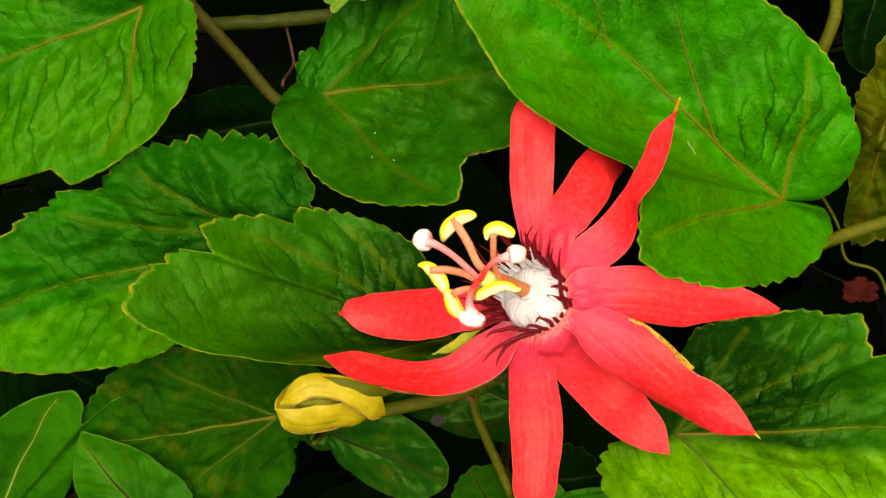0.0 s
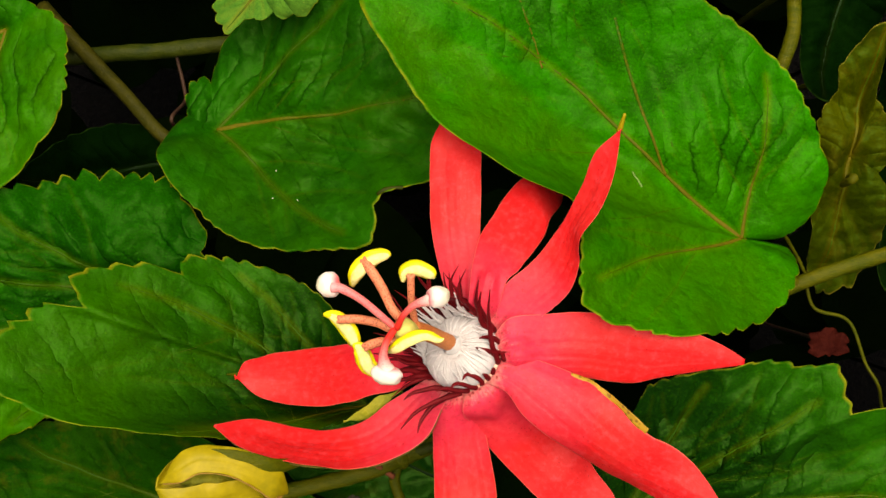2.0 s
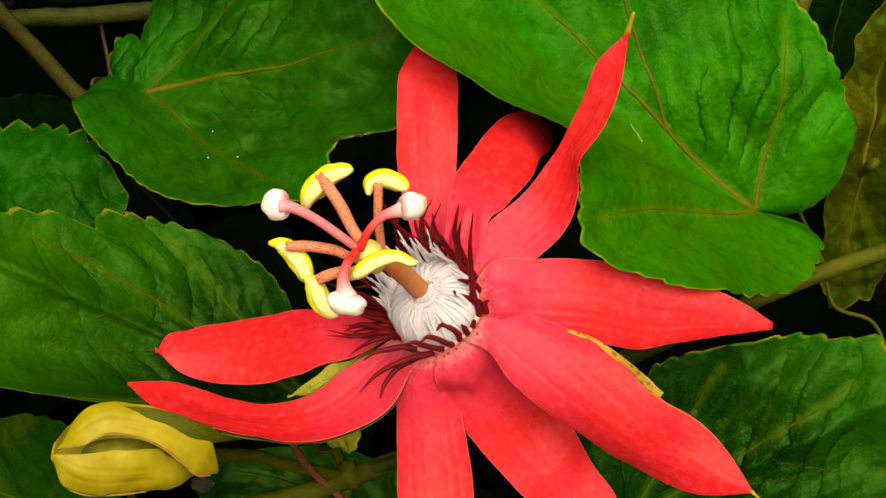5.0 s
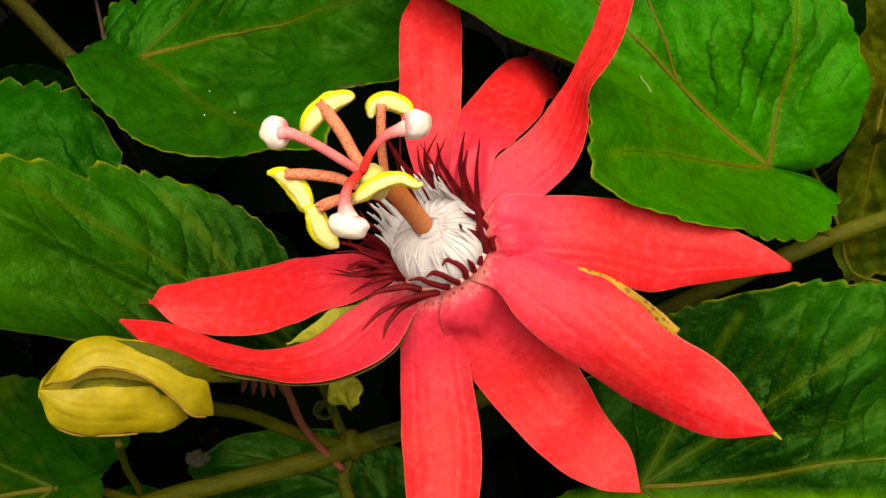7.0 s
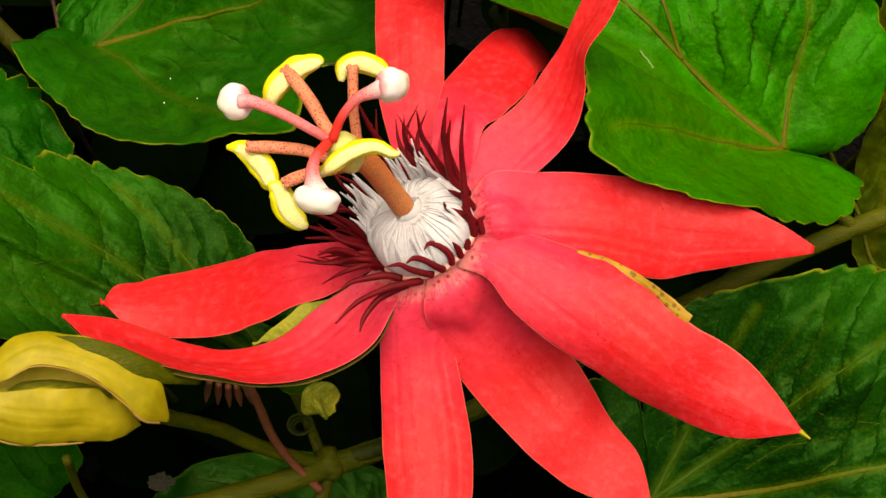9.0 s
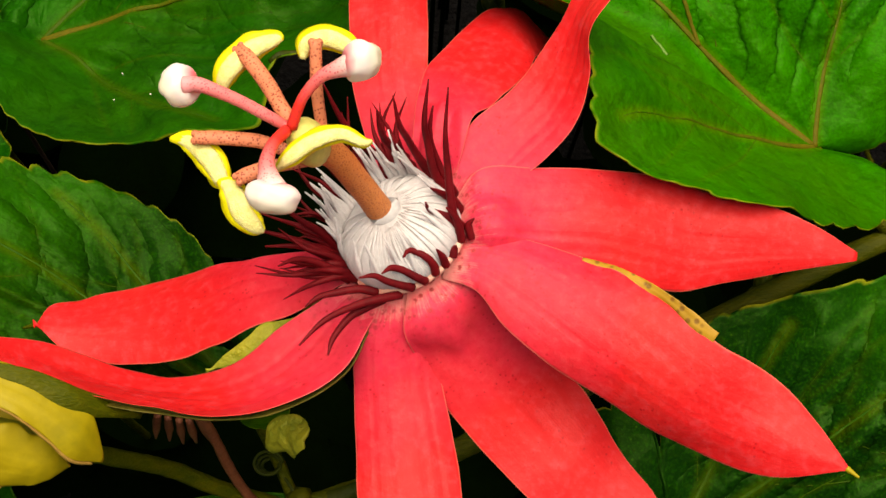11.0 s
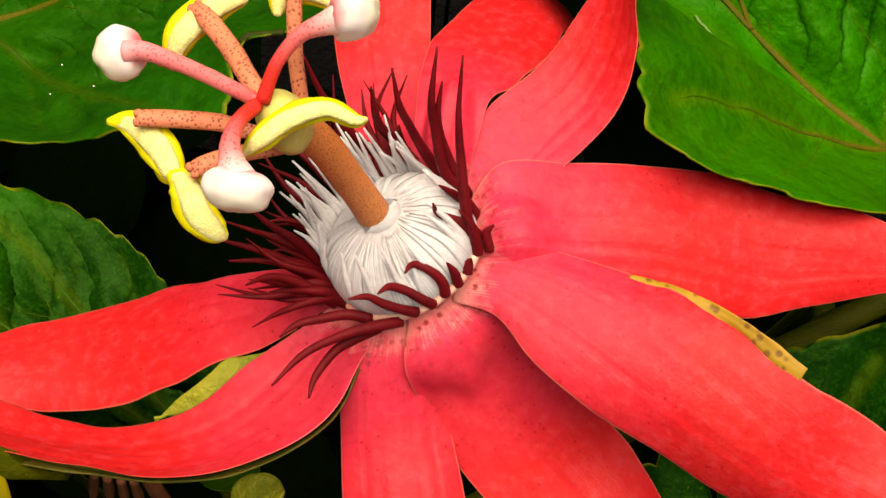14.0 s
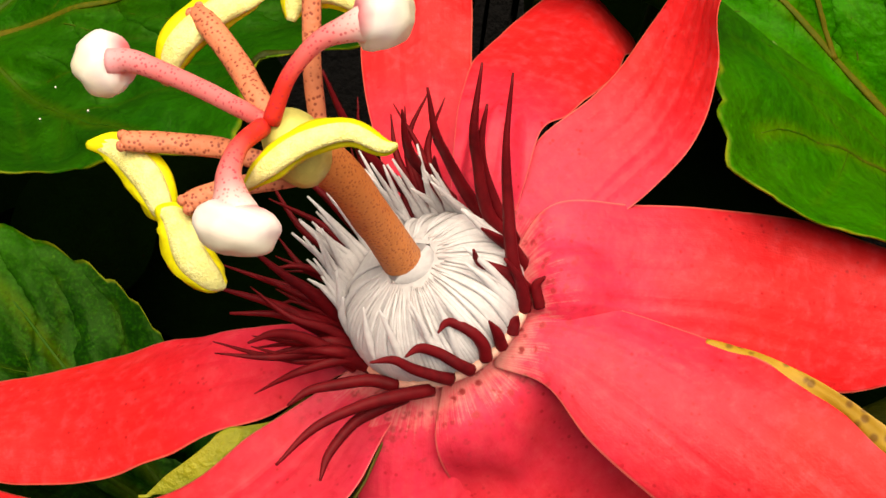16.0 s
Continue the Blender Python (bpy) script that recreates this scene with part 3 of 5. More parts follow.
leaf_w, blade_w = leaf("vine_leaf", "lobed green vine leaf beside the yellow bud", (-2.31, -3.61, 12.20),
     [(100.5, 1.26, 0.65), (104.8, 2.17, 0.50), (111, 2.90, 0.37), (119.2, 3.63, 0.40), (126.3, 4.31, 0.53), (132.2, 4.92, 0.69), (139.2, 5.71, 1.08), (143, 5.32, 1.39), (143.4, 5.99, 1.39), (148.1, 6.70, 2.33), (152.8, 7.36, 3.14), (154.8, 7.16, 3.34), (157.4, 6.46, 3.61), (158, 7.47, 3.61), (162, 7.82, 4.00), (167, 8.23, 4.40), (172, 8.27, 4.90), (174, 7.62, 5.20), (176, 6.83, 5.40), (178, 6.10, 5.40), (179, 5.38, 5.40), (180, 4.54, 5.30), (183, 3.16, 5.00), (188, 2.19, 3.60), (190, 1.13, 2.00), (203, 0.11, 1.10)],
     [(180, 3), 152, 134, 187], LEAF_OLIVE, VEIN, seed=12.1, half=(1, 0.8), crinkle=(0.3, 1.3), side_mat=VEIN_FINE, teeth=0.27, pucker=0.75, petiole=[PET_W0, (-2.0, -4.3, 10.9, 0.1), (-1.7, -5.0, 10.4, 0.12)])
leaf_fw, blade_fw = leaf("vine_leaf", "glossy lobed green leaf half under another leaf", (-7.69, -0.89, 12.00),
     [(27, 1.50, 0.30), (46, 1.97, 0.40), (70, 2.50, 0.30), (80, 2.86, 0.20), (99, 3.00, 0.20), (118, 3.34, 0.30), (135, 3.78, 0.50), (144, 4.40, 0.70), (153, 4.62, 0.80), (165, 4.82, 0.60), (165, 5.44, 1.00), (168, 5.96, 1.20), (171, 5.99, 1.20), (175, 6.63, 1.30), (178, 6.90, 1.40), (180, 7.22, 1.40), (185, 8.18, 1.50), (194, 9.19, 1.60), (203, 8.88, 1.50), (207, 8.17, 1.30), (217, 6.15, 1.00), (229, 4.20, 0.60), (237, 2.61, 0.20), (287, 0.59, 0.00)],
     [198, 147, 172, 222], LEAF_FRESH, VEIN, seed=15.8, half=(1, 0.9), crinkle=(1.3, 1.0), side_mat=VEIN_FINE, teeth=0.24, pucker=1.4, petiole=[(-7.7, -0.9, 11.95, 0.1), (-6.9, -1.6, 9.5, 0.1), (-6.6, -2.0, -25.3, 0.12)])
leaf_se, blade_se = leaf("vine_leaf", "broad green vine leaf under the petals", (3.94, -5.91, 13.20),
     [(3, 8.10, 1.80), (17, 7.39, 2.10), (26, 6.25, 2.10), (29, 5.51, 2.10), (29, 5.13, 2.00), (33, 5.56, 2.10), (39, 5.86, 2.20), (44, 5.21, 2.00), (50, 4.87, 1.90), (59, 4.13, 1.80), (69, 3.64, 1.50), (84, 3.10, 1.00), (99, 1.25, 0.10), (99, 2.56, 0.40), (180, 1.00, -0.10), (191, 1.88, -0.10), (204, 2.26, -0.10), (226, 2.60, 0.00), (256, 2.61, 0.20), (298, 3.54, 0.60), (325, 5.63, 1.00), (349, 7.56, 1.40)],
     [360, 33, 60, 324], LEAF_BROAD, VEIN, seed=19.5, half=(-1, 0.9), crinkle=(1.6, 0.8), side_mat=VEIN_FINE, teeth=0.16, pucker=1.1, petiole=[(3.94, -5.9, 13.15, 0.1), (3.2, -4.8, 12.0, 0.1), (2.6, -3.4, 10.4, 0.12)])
leaf_sw, blade_sw = leaf("vine_leaf", "dull dark green leaf with pale scratches", (-7.35, -6.02, 11.80),
     [(17, 0.99, 0.00), (30, 1.68, 0.20), (50, 1.97, 0.40), (83, 1.87, 0.50), (125, 2.45, 0.50), (147, 3.62, 0.50), (161, 4.64, 0.60), (172, 5.18, 0.60), (180, 5.68, 0.40), (190, 5.66, 0.20), (203, 5.20, 0.00), (222, 4.26, -0.20), (245, 3.65, -0.30), (269, 2.46, -0.30), (287, 1.65, -0.30), (298, 1.00, -0.20)],
     [189, 224, 155], LEAF_DULL, VEIN, seed=23.2, side_mat=VEIN_FINE, pucker=0.9, petiole=[(-7.35, -6.02, 11.75, 0.09), (-6.6, -6.05, 11.4, 0.09), (-5.6, -6.3, 10.3, 0.11)])
leaf_gl, blade_gl = leaf("vine_leaf", "glossy smooth leaf with a pale midrib", (-16.49, -10.36, 10.50),
     [(2, 1.57, 0.00), (29, 2.91, 0.40), (40, 4.22, 0.90), (47, 7.12, 2.30), (48, 5.17, 1.40), (52, 5.96, 1.90), (56, 6.15, 2.20), (65, 5.34, 2.10), (74, 4.37, 1.90), (92, 2.50, 1.10), (135, 1.06, 0.30)],
     [58, 2], LEAF_SHINE, VEIN_PALE, seed=26.9, teeth=0.02, pucker=0.5, petiole=[(-16.5, -10.3, 10.45, 0.1), (-16.9, -11.2, 8.0, 0.1), (-16.5, -12.0, -25.3, 0.12)], branches=False)
leaf_gm, blade_gm = leaf("vine_leaf", "smooth green leaf low in the vine", (-10.43, -9.75, 12.00),
     [(22, 1.43, 0.00), (61, 1.55, 0.10), (96, 2.40, 0.30), (117, 3.40, 0.40), (127, 4.12, 0.50), (135, 3.78, 0.40), (147, 3.30, 0.20), (162, 2.59, 0.10), (196, 1.38, 0.00)],
     [130], LEAF_SHINE, VEIN_DARK, seed=30.6, teeth=0.03, pucker=0.6, petiole=[(-10.7, -10.1, 11.95, 0.1), (-10.6, -10.9, 6.0, 0.1), (-10.4, -11.0, -25.3, 0.12)])
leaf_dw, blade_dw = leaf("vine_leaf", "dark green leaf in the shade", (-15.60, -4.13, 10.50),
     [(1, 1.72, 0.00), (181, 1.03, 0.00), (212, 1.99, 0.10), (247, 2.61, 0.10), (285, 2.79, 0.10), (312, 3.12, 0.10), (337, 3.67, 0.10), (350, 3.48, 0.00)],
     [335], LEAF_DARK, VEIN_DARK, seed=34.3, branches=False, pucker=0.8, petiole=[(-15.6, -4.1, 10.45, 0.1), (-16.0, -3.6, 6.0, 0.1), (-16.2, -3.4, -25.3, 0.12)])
leaf_sg, blade_sg = leaf("vine_leaf", "dark glossy oval leaf with pale spots", (-6.20, -6.92, 9.30),
     [(3, 3.07, 0.70), (20, 2.25, 0.60), (28, 1.20, 0.30), (278, 0.55, -0.10), (299, 1.42, -0.20), (315, 2.71, -0.10), (327, 3.57, 0.10), (338, 3.97, 0.30), (347, 3.85, 0.50)],
     [338], LEAF_GLOSS, VEIN_DARK, seed=38, teeth=0.02, pucker=0.6, petiole=[(-6.2, -6.9, 9.25, 0.08), (-6.5, -7.0, 8.0, 0.09), (-6.8, -7.2, -25.3, 0.12)])
leaf_ul, blade_ul = leaf("vine_leaf", "dark glossy leaf low under the crossing stems", (0.10, -6.60, 6.20),
     [(20, 0.60, 0.00), (90, 1.20, 0.10), (125, 2.30, 0.30), (145, 3.70, 0.50), (158, 5.00, 0.60), (168, 5.60, 0.60), (178, 4.70, 0.40), (190, 3.20, 0.20), (215, 1.80, 0.00), (270, 0.80, 0.00)],
     [164], LEAF_GLOSS, VEIN_DARK, seed=71.3, teeth=0.03, pucker=0.7, petiole=[(0.1, -6.6, 6.15, 0.08), (0.5, -6.8, 4.0, 0.09), (0.6, -6.9, -25.3, 0.1)])
leaf_sb, blade_sb = leaf("vine_leaf", "small green leaf low in the vine", (-0.98, -9.72, 9.00),
     [(25, 1.32, 0.00), (68, 1.40, 0.20), (83, 1.88, 0.30), (110, 2.04, 0.40), (130, 1.87, 0.30), (154, 1.59, 0.20), (191, 1.06, 0.00)],
     [116], LEAF_DULL, VEIN_DARK, seed=41.7, pucker=0.6, petiole=[(-0.98, -9.7, 8.95, 0.08), (-0.9, -10.2, 5.0, 0.09), (-0.9, -10.4, -25.3, 0.1)])
leaf_sr, blade_sr = leaf("vine_leaf", "small dark leaf under the petals", (0.70, -8.15, 9.50),
     [(17, 1.40, 0.30), (50, 1.39, 0.40), (73, 1.29, 0.40), (96, 1.10, 0.30), (330, 0.99, 0.00), (354, 1.43, 0.10)],
     [9], LEAF_DARK, VEIN_DARK, seed=45.4, branches=False, pucker=0.6, petiole=[(0.7, -8.15, 9.45, 0.07), (0.6, -8.4, 5.0, 0.08), (0.6, -8.5, -25.3, 0.1)])
leaf_sl, blade_sl = leaf("vine_leaf", "narrow green leaf lying under the broad one", (0.37, -8.73, 10.00),
     [(8, 2.84, 0.50), (12, 3.84, 0.80), (15, 2.39, 0.40), (28, 0.75, 0.10), (354, 1.02, 0.10)],
     [9], LEAF_MID, VEIN_DARK, seed=49.1, teeth=0.02, pucker=0.4, petiole=[(0.37, -8.73, 9.95, 0.06), (0.3, -9.0, 5.0, 0.07), (0.3, -9.2, -25.3, 0.1)])
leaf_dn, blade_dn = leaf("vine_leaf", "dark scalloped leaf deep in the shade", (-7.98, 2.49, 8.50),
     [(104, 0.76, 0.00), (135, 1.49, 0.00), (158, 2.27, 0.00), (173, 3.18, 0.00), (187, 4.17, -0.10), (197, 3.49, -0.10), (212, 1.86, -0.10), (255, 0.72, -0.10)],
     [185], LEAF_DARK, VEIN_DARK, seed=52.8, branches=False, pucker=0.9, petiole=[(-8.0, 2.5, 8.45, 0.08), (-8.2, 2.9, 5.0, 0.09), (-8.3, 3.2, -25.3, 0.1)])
leaf_yr, blade_yr = leaf("vine_leaf", "yellowing wrinkled leaf with brown patches", (10.12, 2.68, 9.40),
     [(71, 1.47, 0.60), (76, 2.42, 1.00), (77, 3.45, 1.30), (84, 3.33, 1.20), (93, 2.69, 1.10), (102, 2.28, 1.00), (104, 1.71, 0.80), (126, 1.38, 0.50), (171, 0.85, 0.10), (224, 0.82, -0.20), (249, 2.01, -1.00), (256, 3.01, -1.60), (264, 3.71, -2.10), (278, 3.49, -1.80), (288, 2.75, -1.20), (328, 0.80, -0.20)],
     [79, 260], LEAF_YELLOW, VEIN, seed=56.5, ladder=0.06, crinkle=(0, 0), pucker=1.6, petiole=[(9.9, 1.9, 9.1, 0.1), (10.2, 2.2, 7.0, 0.12), (10.4, 2.5, -25.3, 0.14)])
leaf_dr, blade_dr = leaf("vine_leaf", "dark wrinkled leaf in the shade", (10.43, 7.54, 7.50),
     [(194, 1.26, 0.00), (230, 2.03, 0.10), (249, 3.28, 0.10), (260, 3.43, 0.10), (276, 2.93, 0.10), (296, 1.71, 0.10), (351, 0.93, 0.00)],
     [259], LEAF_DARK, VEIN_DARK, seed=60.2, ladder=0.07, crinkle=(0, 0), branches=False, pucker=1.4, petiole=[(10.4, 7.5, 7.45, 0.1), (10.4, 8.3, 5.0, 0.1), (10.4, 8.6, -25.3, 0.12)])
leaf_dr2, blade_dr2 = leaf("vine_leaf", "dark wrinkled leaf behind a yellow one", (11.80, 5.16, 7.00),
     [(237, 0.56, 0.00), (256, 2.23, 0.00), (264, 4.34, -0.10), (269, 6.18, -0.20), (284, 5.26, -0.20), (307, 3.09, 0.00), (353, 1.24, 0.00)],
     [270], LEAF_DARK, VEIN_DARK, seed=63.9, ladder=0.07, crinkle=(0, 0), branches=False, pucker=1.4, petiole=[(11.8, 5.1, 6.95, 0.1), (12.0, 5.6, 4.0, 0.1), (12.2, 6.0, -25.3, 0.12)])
leaf_np, blade_np = leaf("vine_leaf", "curled young leaf tip with a toothed edge", (-4.88, 6.99, 11.50),
     [(0, 1.18, 0.00), (189, 0.97, 0.00), (207, 1.47, 0.10), (223, 1.65, 0.10), (237, 1.70, 0.10), (241, 1.16, 0.10), (280, 0.93, 0.10), (311, 1.27, 0.10), (330, 1.46, 0.10)],
     [233], LEAF_PALE, VEIN, seed=67.6, pucker=0.7, petiole=[(-4.9, 7.0, 11.45, 0.08), (-5.2, 6.8, 10.0, 0.08), (-5.6, 5.9, 8.1, 0.1)])


# ---------- stems ----------
def stem(name, label, points, mat, n=60, sides=12, category="stem", nodes=()):
    ob = thing(name, points[0], label, category)
    part("stem", tube("stem", points, mat, n, sides, 1, 0.12, points[0][0]), ob)
    for x, y, z, r in nodes:
        part("node", make_mesh("node", *blob_data((x, y, z), (r, r, r * 0.8), (1, 0.3, 0), 8, 12, 0.25, x), [mat]), ob)
    return ob


stem("vine", "long green twining vine stem under the flower",
     [(-13.0, -9.5, -25.3, 0.2), (-10.5, -8.0, 7.0, 0.2), (-6.3, -6.45, 10.3, 0.2), (-2.75, -5.5, 11.0, 0.21), (-1.3, -5.0, 10.6, 0.22), (0.5, -4.3, 10.2, 0.2), (3.2, -3.0, 10.4, 0.2), (8.46, -0.59, 11.00, 0.19), (12.2, 0.6, 10.2, 0.2), (16.0, 2.0, 7.0, 0.2), (19.0, 3.0, -25.3, 0.2)],
     STEM, 140, 14, nodes=[(-1.6, -5.05, 10.65, 0.34), (-2.1, -5.2, 10.85, 0.27), (3.0, -3.1, 10.4, 0.3)])
# the darker stem colour stands in for the shade on this stem
stem("vine", "thick green vine stem in the shade above",
     [(-18.0, 4.0, -25.3, 0.2), (-14.5, 5.0, 6.0, 0.2), (-10.20, 5.41, 8.00, 0.22), (-8.25, 5.55, 8.10, 0.22), (-6.33, 5.75, 8.10, 0.22), (-2.0, 6.0, 7.6, 0.2), (2.0, 7.5, 5.0, 0.2), (4.0, 9.0, -25.3, 0.2)],
     STEM_DULL, 100, 14, nodes=[(-10.6, 5.6, 8.0, 0.3)])
stem("vine", "straight green stem at the edge of a large leaf",
     [(6.2, -1.7, 10.6, 0.17), (6.6, 1.5, 10.3, 0.17), (8.00, 4.87, 11.00, 0.18), (8.30, 6.34, 11.00, 0.18), (8.2, 9.0, 9.0, 0.18), (8.6, 13.0, -25.3, 0.2)], STEM, 60, 12)
stem("flower_stalk", "green stalk curving down to the soil", [(-1.55, -5.1, 10.6, 0.15), (-1.73, -5.73, 10.40, 0.140), (-1.39, -6.69, 10.20, 0.140), (-0.92, -7.79, 9.80, 0.140), (-0.51, -9.00, 9.00, 0.140), (-0.9, -9.5, 5.0, 0.15), (-0.8, -10.0, -25.3, 0.16)], STEM, 50, 12)
stem("bud_stalk", "green stalk of the yellow bud", [(-4.43, -4.67, 16.20, 0.130), (-3.98, -4.65, 14.60, 0.130), (-3.44, -4.66, 13.20, 0.130), (-2.71, -4.87, 11.80, 0.130), (-1.65, -5.1, 10.7, 0.13)], STEM, 40, 12)
stem("vine", "dull thin stem behind the flower", [(0.35, -2.8, 14.4, 0.2), (0.0, -3.6, 12.6, 0.17), (-0.4, -4.6, 10.9, 0.15), (-1.4, -5.0, 10.6, 0.15)], STEM_DULL, 40, 12)
stem("leaf_stalk", "thin green stalk under the yellow bud", [(-5.66, -5.28, 14.50, 0.075), (-5.83, -5.65, 12.50, 0.075), (-5.85, -6.09, 10.60, 0.075), (-6.1, -6.5, 10.35, 0.08)], STEM, 30, 10)
stem("tendril", "reddish brown tendril with a bent end", [(-2.94, -3.95, 14.90, 0.080), (-2.73, -4.23, 14.00, 0.080), (-2.53, -4.73, 12.30, 0.080), (-2.20, -5.13, 11.30, 0.080), (-1.75, -5.55, 10.80, 0.080)], TENDRIL, 50, 10, "tendril")
coil = [(-2.12 + 0.24 * math.cos(a) * (1 - 0.03 * a), -4.40 + 0.2 * math.sin(a) * (1 - 0.03 * a), 11.40 - 0.035 * a, 0.028) for a in np.linspace(0, 19, 60)]
stem("tendril", "tightly coiled dry tendril", coil + [(-1.6, -5.0, 10.75, 0.03)], STEM_DULL, 220, 8, "tendril")
stem("tendril", "thin pale green tendril trailing over dark leaves", [(7.85, 0.81, 11.60, 0.045), (8.25, 0.40, 11.00, 0.045), (8.69, -0.30, 10.60, 0.045), (8.99, -1.22, 10.40, 0.045), (9.93, -1.58, 10.20, 0.045), (10.41, -2.66, 10.00, 0.045), (10.92, -3.63, 9.60, 0.045), (12.0, -6.0, 4.0, 0.05), (12.3, -6.6, -25.3, 0.05)], STEM, 70, 8, "tendril")
stem("tendril", "thin brown twig in the dark gap", [(-7.89, 5.56, 7.60, 0.050), (-7.65, 4.35, 7.40, 0.050), (-7.75, 3.39, 7.00, 0.050), (-8.6, 3.6, -25.3, 0.05)], STEM_BROWN, 40, 8, "tendril")
stem("vine", "green stem seen between the upper petals", [(1.89, 3.39, 10.50, 0.120), (1.69, 4.00, 10.50, 0.120), (3.3, 4.2, 10.0, 0.12), (3.6, 5.6, -25.3, 0.12)], STEM_DULL, 40, 10)
part("side_vein", tube("side_vein", blade_tr.line([(-1.94, 1.51, 1.0), (-2.28, 2.33, 1.0), (-2.70, 3.38, 1.0), (-3.05, 4.39, 1.0), (-3.26, 5.15, 1.0)], 0.035, 0.006), VEIN, 60, 8, 0.42, 0.25), leaf_tr)
part("side_vein", tube("side_vein", blade_tr.line([(-4.93, 4.00, 1.0), (-5.12, 4.59, 1.0), (-5.38, 5.26, 1.0), (-5.61, 5.89, 1.0)], 0.026, 0.004), VEIN, 60, 8, 0.42, 0.25), leaf_tr)
part("scar", tube("scar", blade_tr.line([(-2.76, 1.59, 1.0), (-2.70, 1.47, 1.0), (-2.64, 1.41, 1.0), (-2.54, 1.22, 1.0)], 0.024, 0.02), VEIN_PALE, 20, 6, 0.5, 0.5), leaf_tr, "pale scratch on the leaf")
part("scar", tube("scar", blade_tc.line([(4.34, -1.70, 1.0), (4.51, -1.59, 1.0), (4.73, -1.54, 1.0), (4.94, -1.54, 1.0)], 0.05, 0.01), STEM_DULL, 20, 6, 0.6, 0.5), leaf_tc, "brown dry edge of a bite")
part("speck", make_mesh("speck", *blob_data(blade_tc.line([(1.67, -1.78, 1.0), (1.69, -1.78, 1.0)], 1, 0.02)[0][:3], (0.014, 0.014, 0.01), (0, 0, 1), 6, 8), [STIGMA]), leaf_tc, "white speck")
part("speck", make_mesh("speck", *blob_data(blade_tc.line([(1.68, -1.09, 1.0), (1.70, -1.09, 1.0)], 1, 0.02)[0][:3], (0.014, 0.014, 0.01), (0, 0, 1), 6, 8), [STIGMA]), leaf_tc, "white speck")
part("speck", make_mesh("speck", *blob_data(blade_tc.line([(2.33, -1.83, 1.0), (2.35, -1.83, 1.0)], 1, 0.02)[0][:3], (0.014, 0.014, 0.01), (0, 0, 1), 6, 8), [STIGMA]), leaf_tc, "white speck")
node_stalk = stem("leaf_stalk", "short knotted pinkish stalk on the vine", [(-10.54, 6.03, 9.0, 0.16), (-10.9, 5.9, 8.4, 0.17), (-10.6, 5.6, 8.0, 0.2)], TENDRIL, 16, 10)


def scrap(name, label, x, y, z, size, mat, seed, category="scrap"):
    ob = thing(name, (x, y, z), label, category)
    verts, faces = [], []
    for i in range(9):
        for k in range(9):
            u, v = i / 4 - 1, k / 4 - 1
            r = 1 + 0.45 * noise.noise(Vector((u * 2, v * 2, seed)))
            q = Vector((u * 2.2, v * 2.2, seed + 4))
            verts.append((x + size * u * r * (1 - 0.35 * v * v), y + 0.7 * size * v * r * (1 - 0.3 * u * u), z + size * 0.45 * noise.noise(q)))
    for i in range(8):
        for k in range(8):
            a = i * 9 + k
            faces.append((a, a + 9, a + 10, a + 1))
    n = len(verts)
    verts += [(a, b_, c - 0.03) for a, b_, c in verts]
    faces += [tuple(v + n for v in f[::-1]) for f in faces]
    part("sheet", make_mesh("sheet", verts, faces, [mat]), ob)
    return ob


scrap("dry_scrap", "pale papery scrap caught on a dark leaf", -4.82, -5.32, 9.75, 0.26, DRY, 3.0)
scrap("dry_scrap", "pale papery scrap on a glossy dark leaf", -2.79, -6.31, 10.15, 0.24, DRY, 8.0)
scrap("withered_leaf", "small withered dark red leaf", 9.74, -2.23, 8.90, 0.55, WITHERED, 5.0, "leaf")
stem("leaf_stalk", "thin stalk of a withered leaf", [(9.74, -2.23, 8.80, 0.05), (10.34, -2.73, -25.3, 0.06)], STEM_BROWN, 20, 8)
FRINGE_0 = [(-3.40, -4.05, 14.60, 0.05), (-3.49, -4.15, 14.10, 0.06), (-3.57, -4.26, 13.60, 0.02)]
FRINGE_1 = [(-3.26, -4.09, 14.60, 0.05), (-3.31, -4.19, 14.10, 0.06), (-3.37, -4.30, 13.60, 0.02)]
FRINGE_2 = [(-3.11, -4.13, 14.60, 0.05), (-3.14, -4.23, 14.10, 0.06), (-3.17, -4.34, 13.60, 0.02)]
FRINGE_3 = [(-2.97, -4.13, 14.60, 0.05), (-2.98, -4.23, 14.10, 0.06), (-2.98, -4.33, 13.60, 0.02)]
FRINGE_4 = [(-2.85, -4.09, 14.60, 0.05), (-2.82, -4.19, 14.10, 0.06), (-2.80, -4.29, 13.60, 0.02)]


